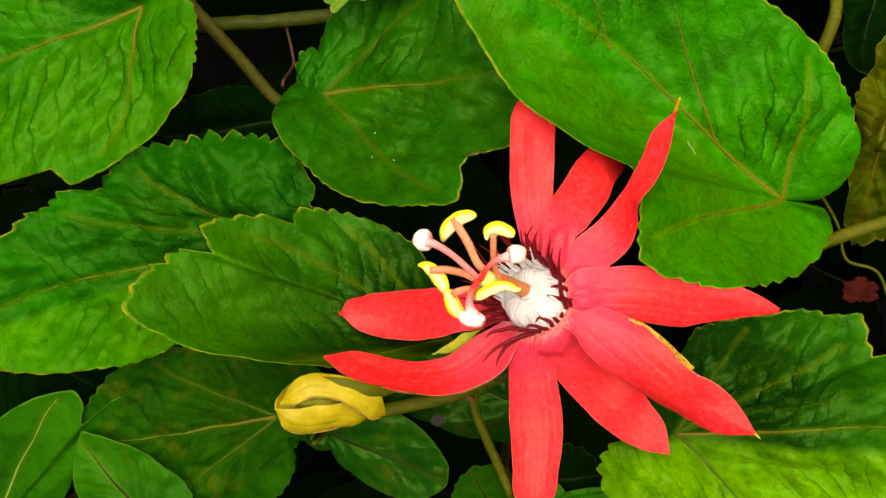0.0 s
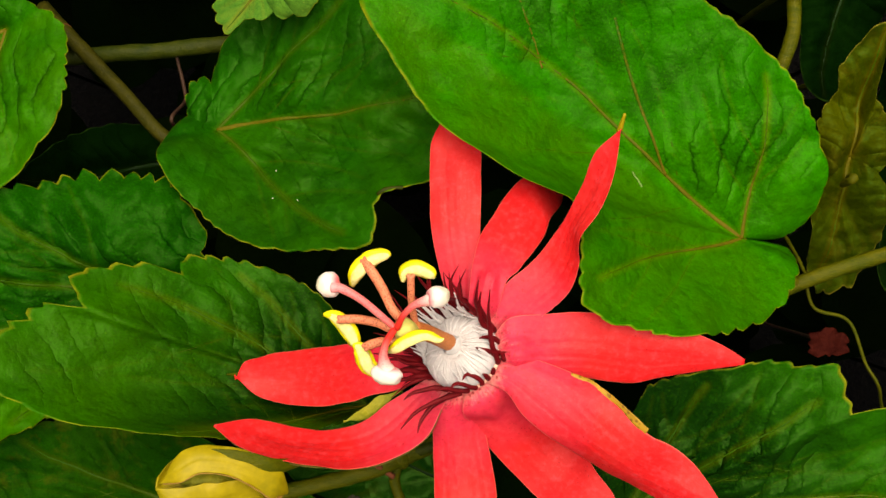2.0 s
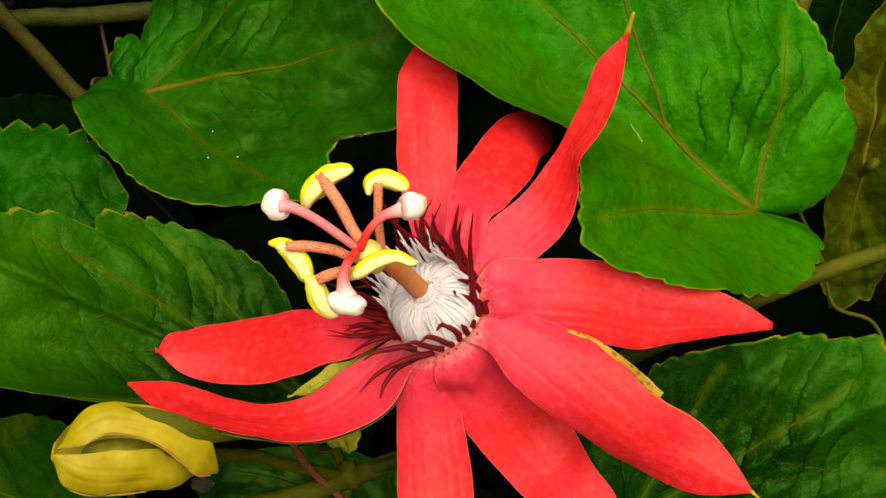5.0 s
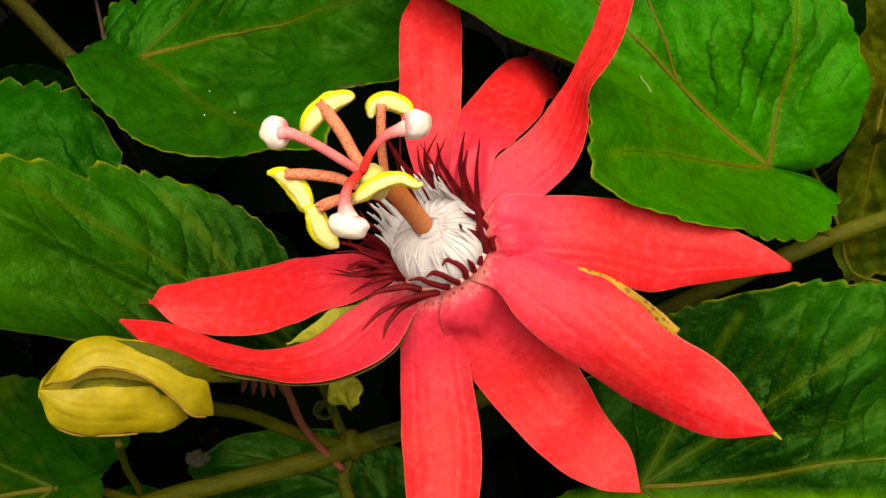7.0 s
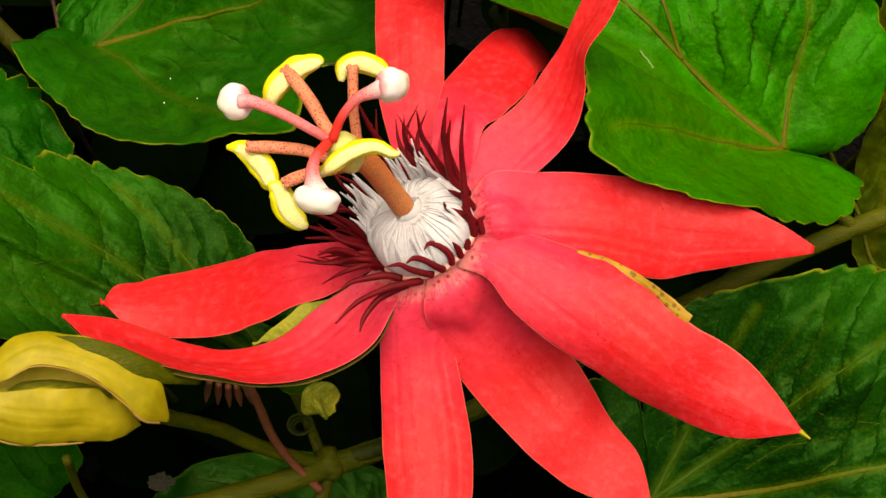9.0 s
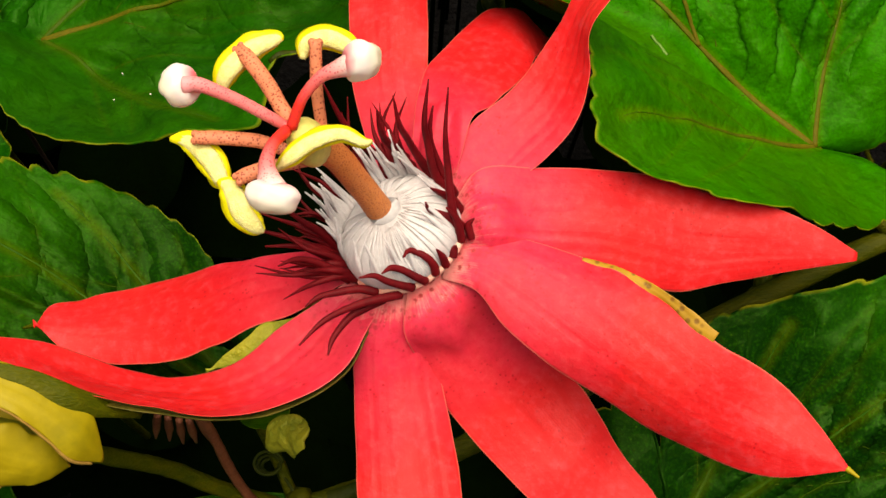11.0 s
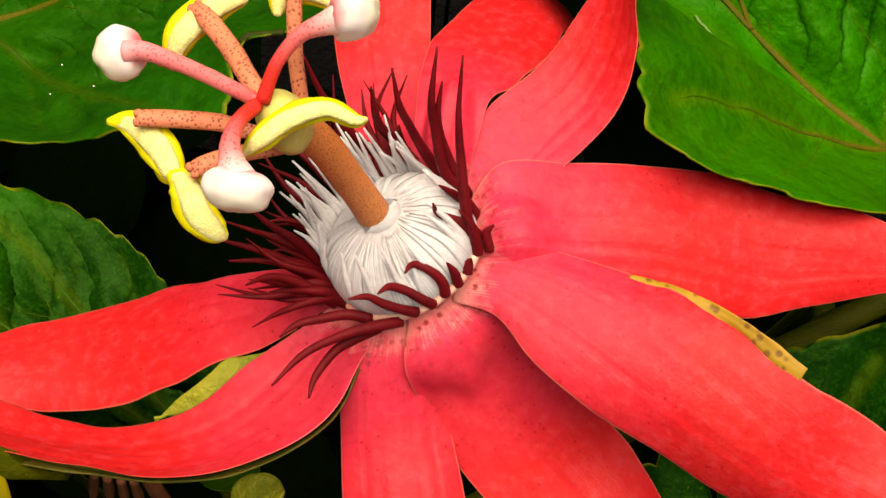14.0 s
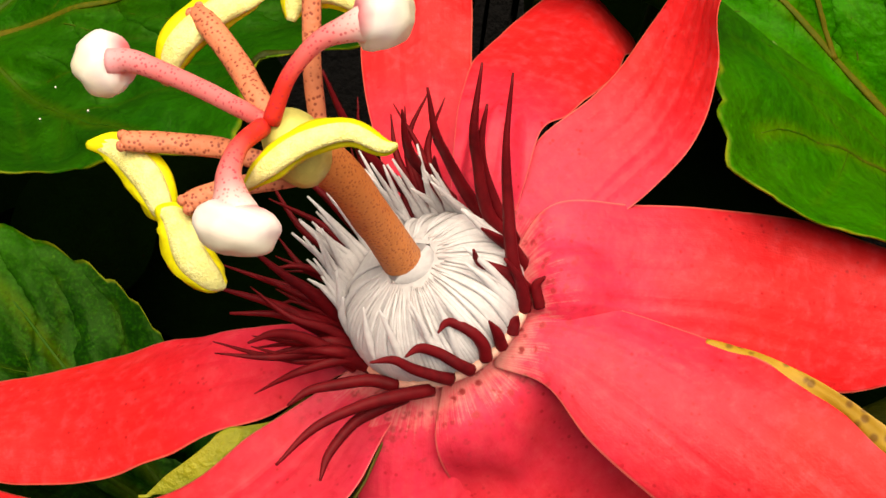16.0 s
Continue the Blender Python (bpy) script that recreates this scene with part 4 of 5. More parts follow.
# ---------- flower ----------
def petal(name, rows, mat, parent, label="", arch=0.12, roll=0.0, wave=0.05, thick=0.05, seed=0.0, back=None, n=44, m=14, groove=0.0, pad=(0.0, 0.2)):
    """A strap through rows of (x, y, z, width)."""
    row = spline(rows, n)
    pos, wid = row[:, :3], np.maximum(row[:, 3], 0.02)
    tan = np.gradient(pos, axis=0)
    tan /= np.linalg.norm(tan, axis=1)[:, None]
    verts, faces, al, ac, slots = [], [], [], [], []
    for layer in (0, 1):
        for i in range(n):
            side = np.cross(tan[i], (0, 0, 1))
            side /= np.linalg.norm(side)
            a = math.radians(roll if np.isscalar(roll) else np.interp(i / (n - 1), np.linspace(0, 1, len(roll)), roll))
            up = np.cross(side, tan[i])
            side, up = side * math.cos(a) + up * math.sin(a), up * math.cos(a) - side * math.sin(a)
            for k in range(m + 1):
                v = 2 * k / m - 1
                w = wid[i] / 2 * (1 + wave * noise.noise(Vector((i * 0.16, seed, v * 0.4))))
                h = -arch * wid[i] * v * v - groove * math.exp(-((v / 0.25) ** 2)) + 0.09 * wid[i] * noise.noise(Vector((5 * i / n, v * 1.5, seed + 5)))
                share = i / (n - 1)
                h += 0.012 * wid[i] * math.sin(v * 11 + seed) * min(1, share * 4) * (1 - share)
                # a soft pillow at the root
                swell = 1 / (1 + math.exp((share - pad[1]) / 0.035)) * math.exp(-((v / 0.8) ** 4))
                h += pad[0] * swell * min(1, share * 12)
                edge = 1 - abs(v) ** 6
                h -= layer * thick * (0.15 + 0.85 * edge)
                p = pos[i] + side * (v * w) + up * h
                verts.append(tuple(p))
                al.append(i / (n - 1))
                ac.append(abs(v) if layer == 0 else 0.5)
    q = m + 1
    for i in range(n - 1):
        for k in range(m):
            f = (i * q + k, i * q + k + 1, (i + 1) * q + k + 1, (i + 1) * q + k)
            faces.append(f)
            slots.append(0)
            faces.append(tuple(x + n * q for x in f[::-1]))
            slots.append(1 if back else 0)
    for i in range(n - 1):
        for k, s in ((0, 1), (m, 0)):
            f = (i * q + k, (i + 1) * q + k, (i + 1) * q + k + n * q, i * q + k + n * q)
            faces.append(f if s else f[::-1])
            slots.append(0)
    for i in (0, n - 1):
        for k in range(m):
            f = (i * q + k, i * q + k + 1, i * q + k + 1 + n * q, i * q + k + n * q)
            faces.append(f if i else f[::-1])
            slots.append(0)
    ob = part(name, make_mesh(name, verts, faces, [mat, back or mat], slots, {"along": al, "across": ac}), parent, label)
    return ob


def between(name, rails, mat, parent, label="", arch=0.06, thick=0.045, seed=0.0, back=None, n=90, m=36, pad=(0.0, 0.2, 0.0), ribs=(), ruffle=0.012, fold=0.0):
    """A petal between two edges: rows of (x, y, z) of one edge and (x, y, z) of the other, from root to tip. pad: height and reach of the pillow at the root, and its middle across."""
    row = spline(rails, n)
    ea, eb = row[:, :3], row[:, 3:]
    mid = (ea + eb) / 2
    tan = np.gradient(mid, axis=0)
    tan /= np.linalg.norm(tan, axis=1)[:, None]
    up = np.cross(eb - ea, tan)
    up /= np.linalg.norm(up, axis=1)[:, None] + 1e-9
    if up[n // 2, 2] < 0:
        up = -up
    up = np.array([up[max(0, i - 3) : i + 4].mean(axis=0) for i in range(n)])
    up /= np.linalg.norm(up, axis=1)[:, None]
    wid = np.linalg.norm(eb - ea, axis=1)
    verts, faces, al, ac, slots = [], [], [], [], []
    for layer in (0, 1):
        for i in range(n):
            share = i / (n - 1)
            swell_in = min(1.0, share * 9)
            for k in range(m + 1):
                v = 2 * k / m - 1
                v = math.copysign(abs(v) ** 0.85, v)
                body = 1 - v * v
                h = arch * wid[i] * body + 0.05 * wid[i] * body * noise.noise(Vector((4 * share, v * 1.2, seed + 5)))
                h -= fold * wid[i] * math.exp(-((v / 0.16) ** 2)) * swell_in
                for at, depth in ribs:
                    line = v - at - 0.08 * noise.noise(Vector((share * 3, at * 5, seed)))
                    h -= depth * wid[i] * math.exp(-((line / 0.045) ** 2)) * min(1, share * 6) * max(0.0, 1 - share * 1.05) ** 0.6
                h += 0.003 * wid[i] * math.sin(v * 19 + 2 * noise.noise(Vector((share * 4, v, seed)))) * body * max(0.0, 1 - share)
                # the pillow at the root, with a round end
                reach = pad[1] * (1 - 0.6 * min(1.0, abs(v - pad[2]) / 0.85) ** 2.4) * (1 + 0.12 * noise.noise(Vector((v * 3, seed, 2))))
                swell = 1 / (1 + math.exp((share - reach) / 0.016)) * math.exp(-((v - pad[2]) / 0.72) ** 4)
                h += pad[0] * swell * swell_in * (1 + 0.09 * math.sin(v * 13 + seed) * (share / max(pad[1], 0.01)))
                h -= layer * thick * (0.12 + 0.88 * (1 - abs(v) ** 6))
                out = v * (1 + ruffle * noise.noise(Vector((share * 9, seed + 3, v))) * 2)
                lift = ruffle * 2.2 * wid[i] * abs(v) ** 5 * noise.noise(Vector((share * 11, seed + 7, math.copysign(2, v))))
                p = mid[i] + (eb[i] - ea[i]) / 2 * out + up[i] * (h + lift)
                verts.append(tuple(p))
                al.append(share)
                ac.append(abs(v) if layer == 0 else 0.5)
    q = m + 1
    flip = np.dot(np.cross(eb[n // 2] - ea[n // 2], tan[n // 2]), up[n // 2]) < 0
    for i in range(n - 1):
        for k in range(m):
            f = (i * q + k, i * q + k + 1, (i + 1) * q + k + 1, (i + 1) * q + k)
            f = f[::-1] if flip else f
            faces.append(f)
            slots.append(0)
            faces.append(tuple(x + n * q for x in f[::-1]))
            slots.append(1 if back else 0)
    rim = [(i * q, (i + 1) * q) for i in range(n - 1)] + [((n - 1) * q + k, (n - 1) * q + k + 1) for k in range(m)]
    rim += [((i + 1) * q + m, i * q + m) for i in reversed(range(n - 1))] + [(k + 1, k) for k in reversed(range(m))]
    for a, b in rim:
        f = (a, b, b + n * q, a + n * q)
        faces.append(f if not flip else f[::-1])
        slots.append(0)
    return part(name, make_mesh(name, verts, faces, [mat, back or mat], slots, {"along": al, "across": ac}), parent, label)


def stigma_mesh(centre, radii, axis, seed):
    v, f = blob_data(centre, radii, axis, 18, 24, 0.16, seed, 0.1)
    cap = [math.cos(math.pi * i / 18) for i in range(19) for _ in range(24)]
    return make_mesh("stigma", v, f, [STIGMA_HEAD], attrs={"along": cap})


CENTRE, AXIS = Vector((0.07, -1.96, 16.20)), Vector((-0.43, 0.37, 0.82)).normalized()
flower = thing("passion_flower", CENTRE, "open red passion flower with a white and dark red crown", "flower")
base = make_mesh("cup", *blob_data(CENTRE - AXIS * 0.34, (0.74, 0.74, 0.4), AXIS, 12, 24, 0.05), [PETAL_PAD])
part("cup", base, flower, "pinkish flower cup")
between("petal", [(-0.15, -1.49, 15.80, 0.35, -1.43, 15.80), (-0.32, -0.88, 15.55, 0.40, -0.69, 15.56), (-0.47, -0.28, 15.26, 0.46, 0.05, 15.30), (-0.63, 0.34, 15.07, 0.40, 0.75, 15.12), (-0.73, 1.00, 14.90, 0.42, 1.37, 14.97), (-0.74, 1.60, 14.78, 0.42, 2.02, 14.86), (-0.75, 2.16, 14.67, 0.41, 2.62, 14.75), (-0.72, 2.76, 14.57, 0.27, 3.11, 14.61), (-0.42, 3.40, 14.42, -0.40, 3.41, 14.42)], PETAL, flower, seed=1.0, pad=(0.05, 0.2, 0.0), ribs=((-0.35, 0.012), (0.3, 0.012)))
between("petal", [(0.16, -1.41, 15.96, 0.65, -1.52, 15.96), (0.15, -0.70, 16.33, 0.79, -0.90, 16.43), (0.22, 0.02, 16.29, 0.96, -0.36, 16.51), (0.39, 0.62, 15.91, 1.24, -0.10, 16.28), (0.71, 1.13, 15.47, 1.49, 0.23, 16.03), (1.03, 1.62, 15.05, 1.78, 0.54, 15.68), (1.51, 2.04, 14.64, 1.96, 1.00, 15.27), (1.95, 2.20, 13.95, 2.30, 1.42, 14.30), (2.45, 2.05, 13.20, 2.40, 2.06, 13.20)], PETAL, flower, seed=2.0, pad=(0.17, 0.26, 0.1), ribs=((0.1, 0.015),), ruffle=0.02)
between("sepal", [(0.45, -1.50, 16.17, 0.83, -1.81, 16.17), (0.65, -0.91, 16.38, 1.37, -1.37, 16.43), (0.97, -0.37, 16.45, 1.92, -0.95, 16.61), (1.47, 0.04, 16.46, 2.32, -0.52, 16.83), (1.90, 0.56, 16.58, 2.48, 0.03, 17.10), (2.27, 1.16, 16.77, 2.49, 0.61, 17.31), (2.57, 1.80, 17.01, 2.89, 1.19, 17.45), (2.81, 2.43, 17.28, 3.18, 1.96, 17.54), (3.31, 2.90, 17.54, 3.31, 2.88, 17.56)], PETAL, flower, seed=3.0, arch=-0.05, ribs=((-0.35, 0.012), (0.0, 0.014), (0.32, 0.016), (0.6, 0.01)), back=SEPAL_BACK)
between("petal", [(0.60, -1.69, 16.34, 0.79, -2.17, 16.33), (1.02, -1.13, 16.70, 1.30, -2.36, 16.40), (1.79, -1.05, 16.51, 2.00, -2.42, 16.32), (2.61, -1.01, 16.31, 2.62, -2.45, 16.19), (3.43, -1.08, 16.20, 3.24, -2.56, 16.00), (4.27, -1.30, 16.10, 3.80, -2.60, 15.84), (5.06, -1.47, 16.05, 4.50, -2.47, 15.80), (5.69, -1.73, 15.95, 5.35, -2.32, 15.81), (6.25, -2.07, 15.85, 6.23, -2.19, 15.85)], PETAL, flower, seed=4.0, arch=0.08, pad=(0.22, 0.17, 0.15), ribs=((-0.1, 0.012), (0.35, 0.02), (0.6, 0.012)))
between("petal", [(0.51, -2.40, 16.38, 0.08, -2.66, 16.38), (0.99, -2.67, 16.33, 0.02, -3.20, 16.26), (1.51, -2.95, 15.82, 0.28, -3.62, 15.76), (2.00, -3.37, 15.37, 0.60, -4.10, 15.40), (2.44, -3.72, 15.10, 1.17, -4.75, 15.14), (2.74, -4.19, 15.02, 1.80, -5.36, 15.00), (3.09, -4.76, 14.90, 2.38, -5.79, 14.86), (3.49, -5.32, 14.95, 2.98, -6.04, 14.92), (3.63, -6.09, 15.15, 3.66, -6.08, 15.17)], PETAL, flower, seed=6.0, arch=0.04, pad=(0.12, 0.23, 0.2), ribs=((0.0, 0.01),), ruffle=0.02)
between("sepal", [(0.61, -2.08, 16.41, 0.52, -2.54, 16.43), (1.25, -1.95, 16.5, 0.97, -2.75, 16.58), (2.36, -2.30, 16.6, 1.32, -3.23, 16.62), (3.06, -2.71, 16.88, 1.87, -3.70, 16.56), (3.56, -3.17, 17.08, 2.55, -4.13, 16.44), (4.07, -3.62, 17.14, 3.29, -4.57, 16.31), (4.70, -3.96, 16.98, 3.99, -4.94, 16.36), (5.19, -4.49, 16.92, 4.70, -5.20, 16.66), (5.62, -5.15, 16.92, 5.57, -5.15, 16.94)], PETAL, flower, seed=5.0, arch=0.14, ribs=((-0.3, 0.012), (0.05, 0.015), (0.4, 0.012)), back=SEPAL_BACK)
between("petal", [(-0.30, -2.57, 16.23, 0.21, -2.62, 16.23), (-0.61, -3.15, 16.09, 0.48, -3.10, 15.98), (-0.65, -3.82, 15.66, 0.52, -3.71, 15.62), (-0.63, -4.49, 15.45, 0.67, -4.40, 15.47), (-0.60, -5.21, 15.41, 0.77, -5.05, 15.41), (-0.54, -5.90, 15.53, 0.80, -5.70, 15.52), (-0.49, -6.54, 15.65, 0.71, -6.43, 15.64), (-0.42, -7.18, 15.75, 0.60, -7.17, 15.74), (0.04, -7.86, 15.80, 0.05, -7.86, 15.80)], PETAL, flower, seed=7.0, arch=0.14, pad=(0.05, 0.1, 0.0), ribs=((-0.6, 0.015), (-0.3, 0.012), (0.35, 0.015), (0.65, 0.015)))
between("sepal", [(-0.51, -2.33, 16.04, -0.09, -2.59, 16.04), (-1.10, -2.73, 15.92, -0.41, -3.09, 16.24), (-1.63, -3.06, 15.82, -0.77, -3.75, 16.42), (-2.10, -3.44, 15.72, -1.57, -4.23, 16.59), (-2.69, -3.67, 15.65, -2.37, -4.39, 16.81), (-3.32, -3.68, 15.73, -3.18, -4.29, 17.02), (-4.00, -3.53, 16.00, -3.96, -4.13, 17.13), (-4.61, -3.36, 16.45, -4.71, -3.91, 17.08), (-5.28, -3.40, 17.13, -5.28, -3.45, 17.15)], PETAL, flower, seed=8.0, arch=-0.07, ribs=((-0.45, 0.012), (-0.15, 0.014), (0.15, 0.012), (0.45, 0.01)), back=SEPAL_BACK)
between("petal", [(-0.48, -1.93, 15.84, -0.36, -2.41, 15.84), (-1.27, -1.94, 15.52, -0.84, -2.50, 15.82), (-1.94, -1.88, 14.98, -1.34, -2.77, 15.57), (-2.58, -1.88, 14.52, -2.00, -2.96, 15.35), (-3.32, -2.00, 14.10, -2.60, -3.17, 14.98), (-4.05, -2.09, 13.84, -3.30, -3.30, 14.58), (-4.67, -2.23, 13.77, -4.06, -3.29, 14.32), (-5.09, -2.35, 13.95, -4.78, -3.10, 14.21), (-5.26, -2.73, 14.23, -5.29, -2.61, 14.23)], PETAL, flower, seed=9.0, arch=0.1, ribs=((-0.2, 0.012), (0.3, 0.012)), ruffle=0.02)
between("bract", [(2.37, -2.31, 16.62, 2.35, -2.36, 16.64), (2.74, -2.43, 16.69, 2.74, -2.55, 16.77), (3.04, -2.62, 16.88, 3.08, -2.80, 16.92), (3.34, -2.86, 17.06, 3.40, -3.06, 17.02), (3.65, -3.14, 17.18, 3.64, -3.37, 17.09), (3.98, -3.44, 17.21, 3.91, -3.55, 17.15)], BRACT_EDGE, flower, "ochre yellow bract with brown dots", seed=31.0, thick=0.03, ruffle=0.04, m=14)
between("bract", [(-1.16, -2.52, 15.20, -1.06, -2.67, 15.20), (-1.49, -2.86, 15.43, -1.33, -2.83, 15.42), (-1.87, -2.95, 15.55, -1.58, -3.03, 15.54), (-2.11, -3.16, 15.53, -1.81, -3.32, 15.50), (-2.39, -3.35, 15.42, -2.20, -3.51, 15.40), (-2.66, -3.58, 15.27, -2.67, -3.53, 15.30)], BRACT, flower, "yellow-green bract with a toothed edge", seed=32.0, thick=0.03, ruffle=0.05, m=16, ribs=((0.0, 0.05),))
between("sepal_back", [(-0.41, -3.05, 15.90, -0.41, -3.11, 16.13), (-0.77, -3.71, 16.08, -0.77, -3.80, 16.29), (-1.57, -4.19, 16.25, -1.57, -4.28, 16.46), (-2.37, -4.35, 16.47, -2.37, -4.42, 16.69), (-3.18, -4.25, 16.68, -3.18, -4.34, 16.89), (-3.96, -4.09, 16.79, -3.96, -4.22, 16.97), (-4.71, -3.87, 16.74, -4.71, -3.99, 16.93), (-5.28, -3.41, 16.81, -5.28, -3.47, 17.04)], SEPAL_BACK, flower, "olive green back of the sepal", seed=33.0, thick=0.03, ruffle=0.06, m=12)
petal("bract", [(-1.39, -4.34, 14.20, 0.30), (-1.59, -4.28, 14.00, 0.60), (-1.80, -4.31, 13.80, 0.60), (-1.96, -4.43, 13.50, 0.20)], BRACT, flower, arch=0.2, seed=34.0, label="small pale bract")
part("awn", tube("awn", [(3.30, 2.85, 17.35, 0.07), (3.38, 3.21, 17.70, 0.03)], BUD, 10, 6), flower, "yellow awn at the sepal tip")
part("awn", tube("awn", [(5.56, -5.12, 16.92, 0.045), (5.70, -5.24, 16.95, 0.015)], BUD, 10, 6), flower, "yellow awn at the sepal tip")
part("awn", tube("awn", [(-5.23, -2.64, 14.00, 0.05), (-5.52, -2.66, 13.80, 0.02)], STEM, 10, 6), flower, "thin green awn at the petal tip")

for fringe in (FRINGE_0, FRINGE_1, FRINGE_2, FRINGE_3, FRINGE_4):
    part("gland", tube("gland", fringe, TENDRIL, 12, 8, 1, 0.2), flower, "reddish gland on the bract")

# crown of filaments
EAST = AXIS.cross(Vector((0, 1, 0))).normalized()
EAST = (EAST if EAST.x > 0 else -EAST)
NORTH = AXIS.cross(EAST).normalized()


def ring(deg, r, h):
    a = math.radians(deg)
    return CENTRE + (EAST * math.cos(a) + NORTH * math.sin(a)) * r + AXIS * h


rnd = random.Random(5)
for i in range(168):
    d = i * 360 / 168 + rnd.uniform(-0.8, 0.8)
    far = max(0.0, -math.cos(math.radians(d + 42)))
    tw = rnd.uniform(-5, 5)
    if rnd.random() < 0.12 + 0.7 * far:
        # a free tip that leans outwards
        h = rnd.uniform(0.7, 0.95) + 0.42 * far * rnd.random()
        lean = rnd.uniform(0.16, 0.3) + far * rnd.uniform(0.0, 0.5)
        pts = [ring(d, 0.78, 0.0), ring(d + tw * 0.1, 0.8, 0.25), ring(d + tw, 0.72 + 0.12 * far, 0.52), ring(d + 2 * tw, 0.36 + lean + 0.14 * far, h)]
        sizes = (0.034, 0.042, 0.036, 0.01)
    else:
        # pressed against the dome, up to the column
        top = rnd.uniform(0.24, 0.34)
        pts = [ring(d, 0.79, 0.0), ring(d + tw * 0.1, 0.815, 0.2), ring(d + tw * 0.4, 0.74, 0.43), ring(d + tw * 0.7, 0.53, 0.6), ring(d + tw, top, 0.665 + rnd.uniform(-0.01, 0.02))]
        sizes = (0.03, 0.03, 0.026, 0.019, 0.007)
    row = [(*p, r) for p, r in zip(pts, sizes)]
    part("white_filament", tube("white_filament", row, WHITE_FILAMENT, 12, 6, 1, 0.1, i), flower)
sheath = [(*(CENTRE + AXIS * h), r) for h, r in ((-0.1, 0.785), (0.1, 0.81), (0.28, 0.8), (0.44, 0.72), (0.56, 0.57), (0.64, 0.38), (0.67, 0.22), (0.6, 0.17))]
part("sheath", tube("sheath", sheath, WHITE_FILAMENT, 28, 64, 1, 0.03), flower, "white membrane inside the crown")


def clear_of_dome(x, y, z):
    """The place, moved out of the white dome where it lies inside."""
    p = Vector((x, y, z)) - CENTRE
    h = p.dot(AXIS)
    side = p - AXIS * h
    dome = np.interp(h, (-0.1, 0.1, 0.28, 0.44, 0.56, 0.64, 0.7), (0.8, 0.84, 0.83, 0.76, 0.62, 0.44, 0.2)) + 0.03
    if h < 0.7 and side.length < dome:
        side = side.normalized() * dome
    return tuple(CENTRE + AXIS * h + side)


# a thicket of red filaments behind the column
for i in range(38):
    d = rnd.uniform(84, 226)
    tw = rnd.uniform(-16, 16)
    length = rnd.uniform(0.75, 1.6)
    out = rnd.uniform(0.3, 0.75)
    rise = rnd.uniform(0.45, 0.95)
    bow = rnd.uniform(-0.1, 0.1)
    pts = [ring(d, 0.82, -0.02), ring(d + tw * 0.3, 0.88 + out * 0.2, 0.34 * length * rise), ring(d + tw * 0.4 + bow * 30, 0.9 + out * 0.62 * length, 0.66 * length * rise + bow), ring(d + tw, 0.95 + out * length, length * rise)]
    row = [(*p, r) for p, r in zip(pts, (0.075, 0.055, 0.032, 0.005))]
    part("red_filament", tube("red_filament", row, RED_FILAMENT, 16, 6, 1, 0.1, i), flower)
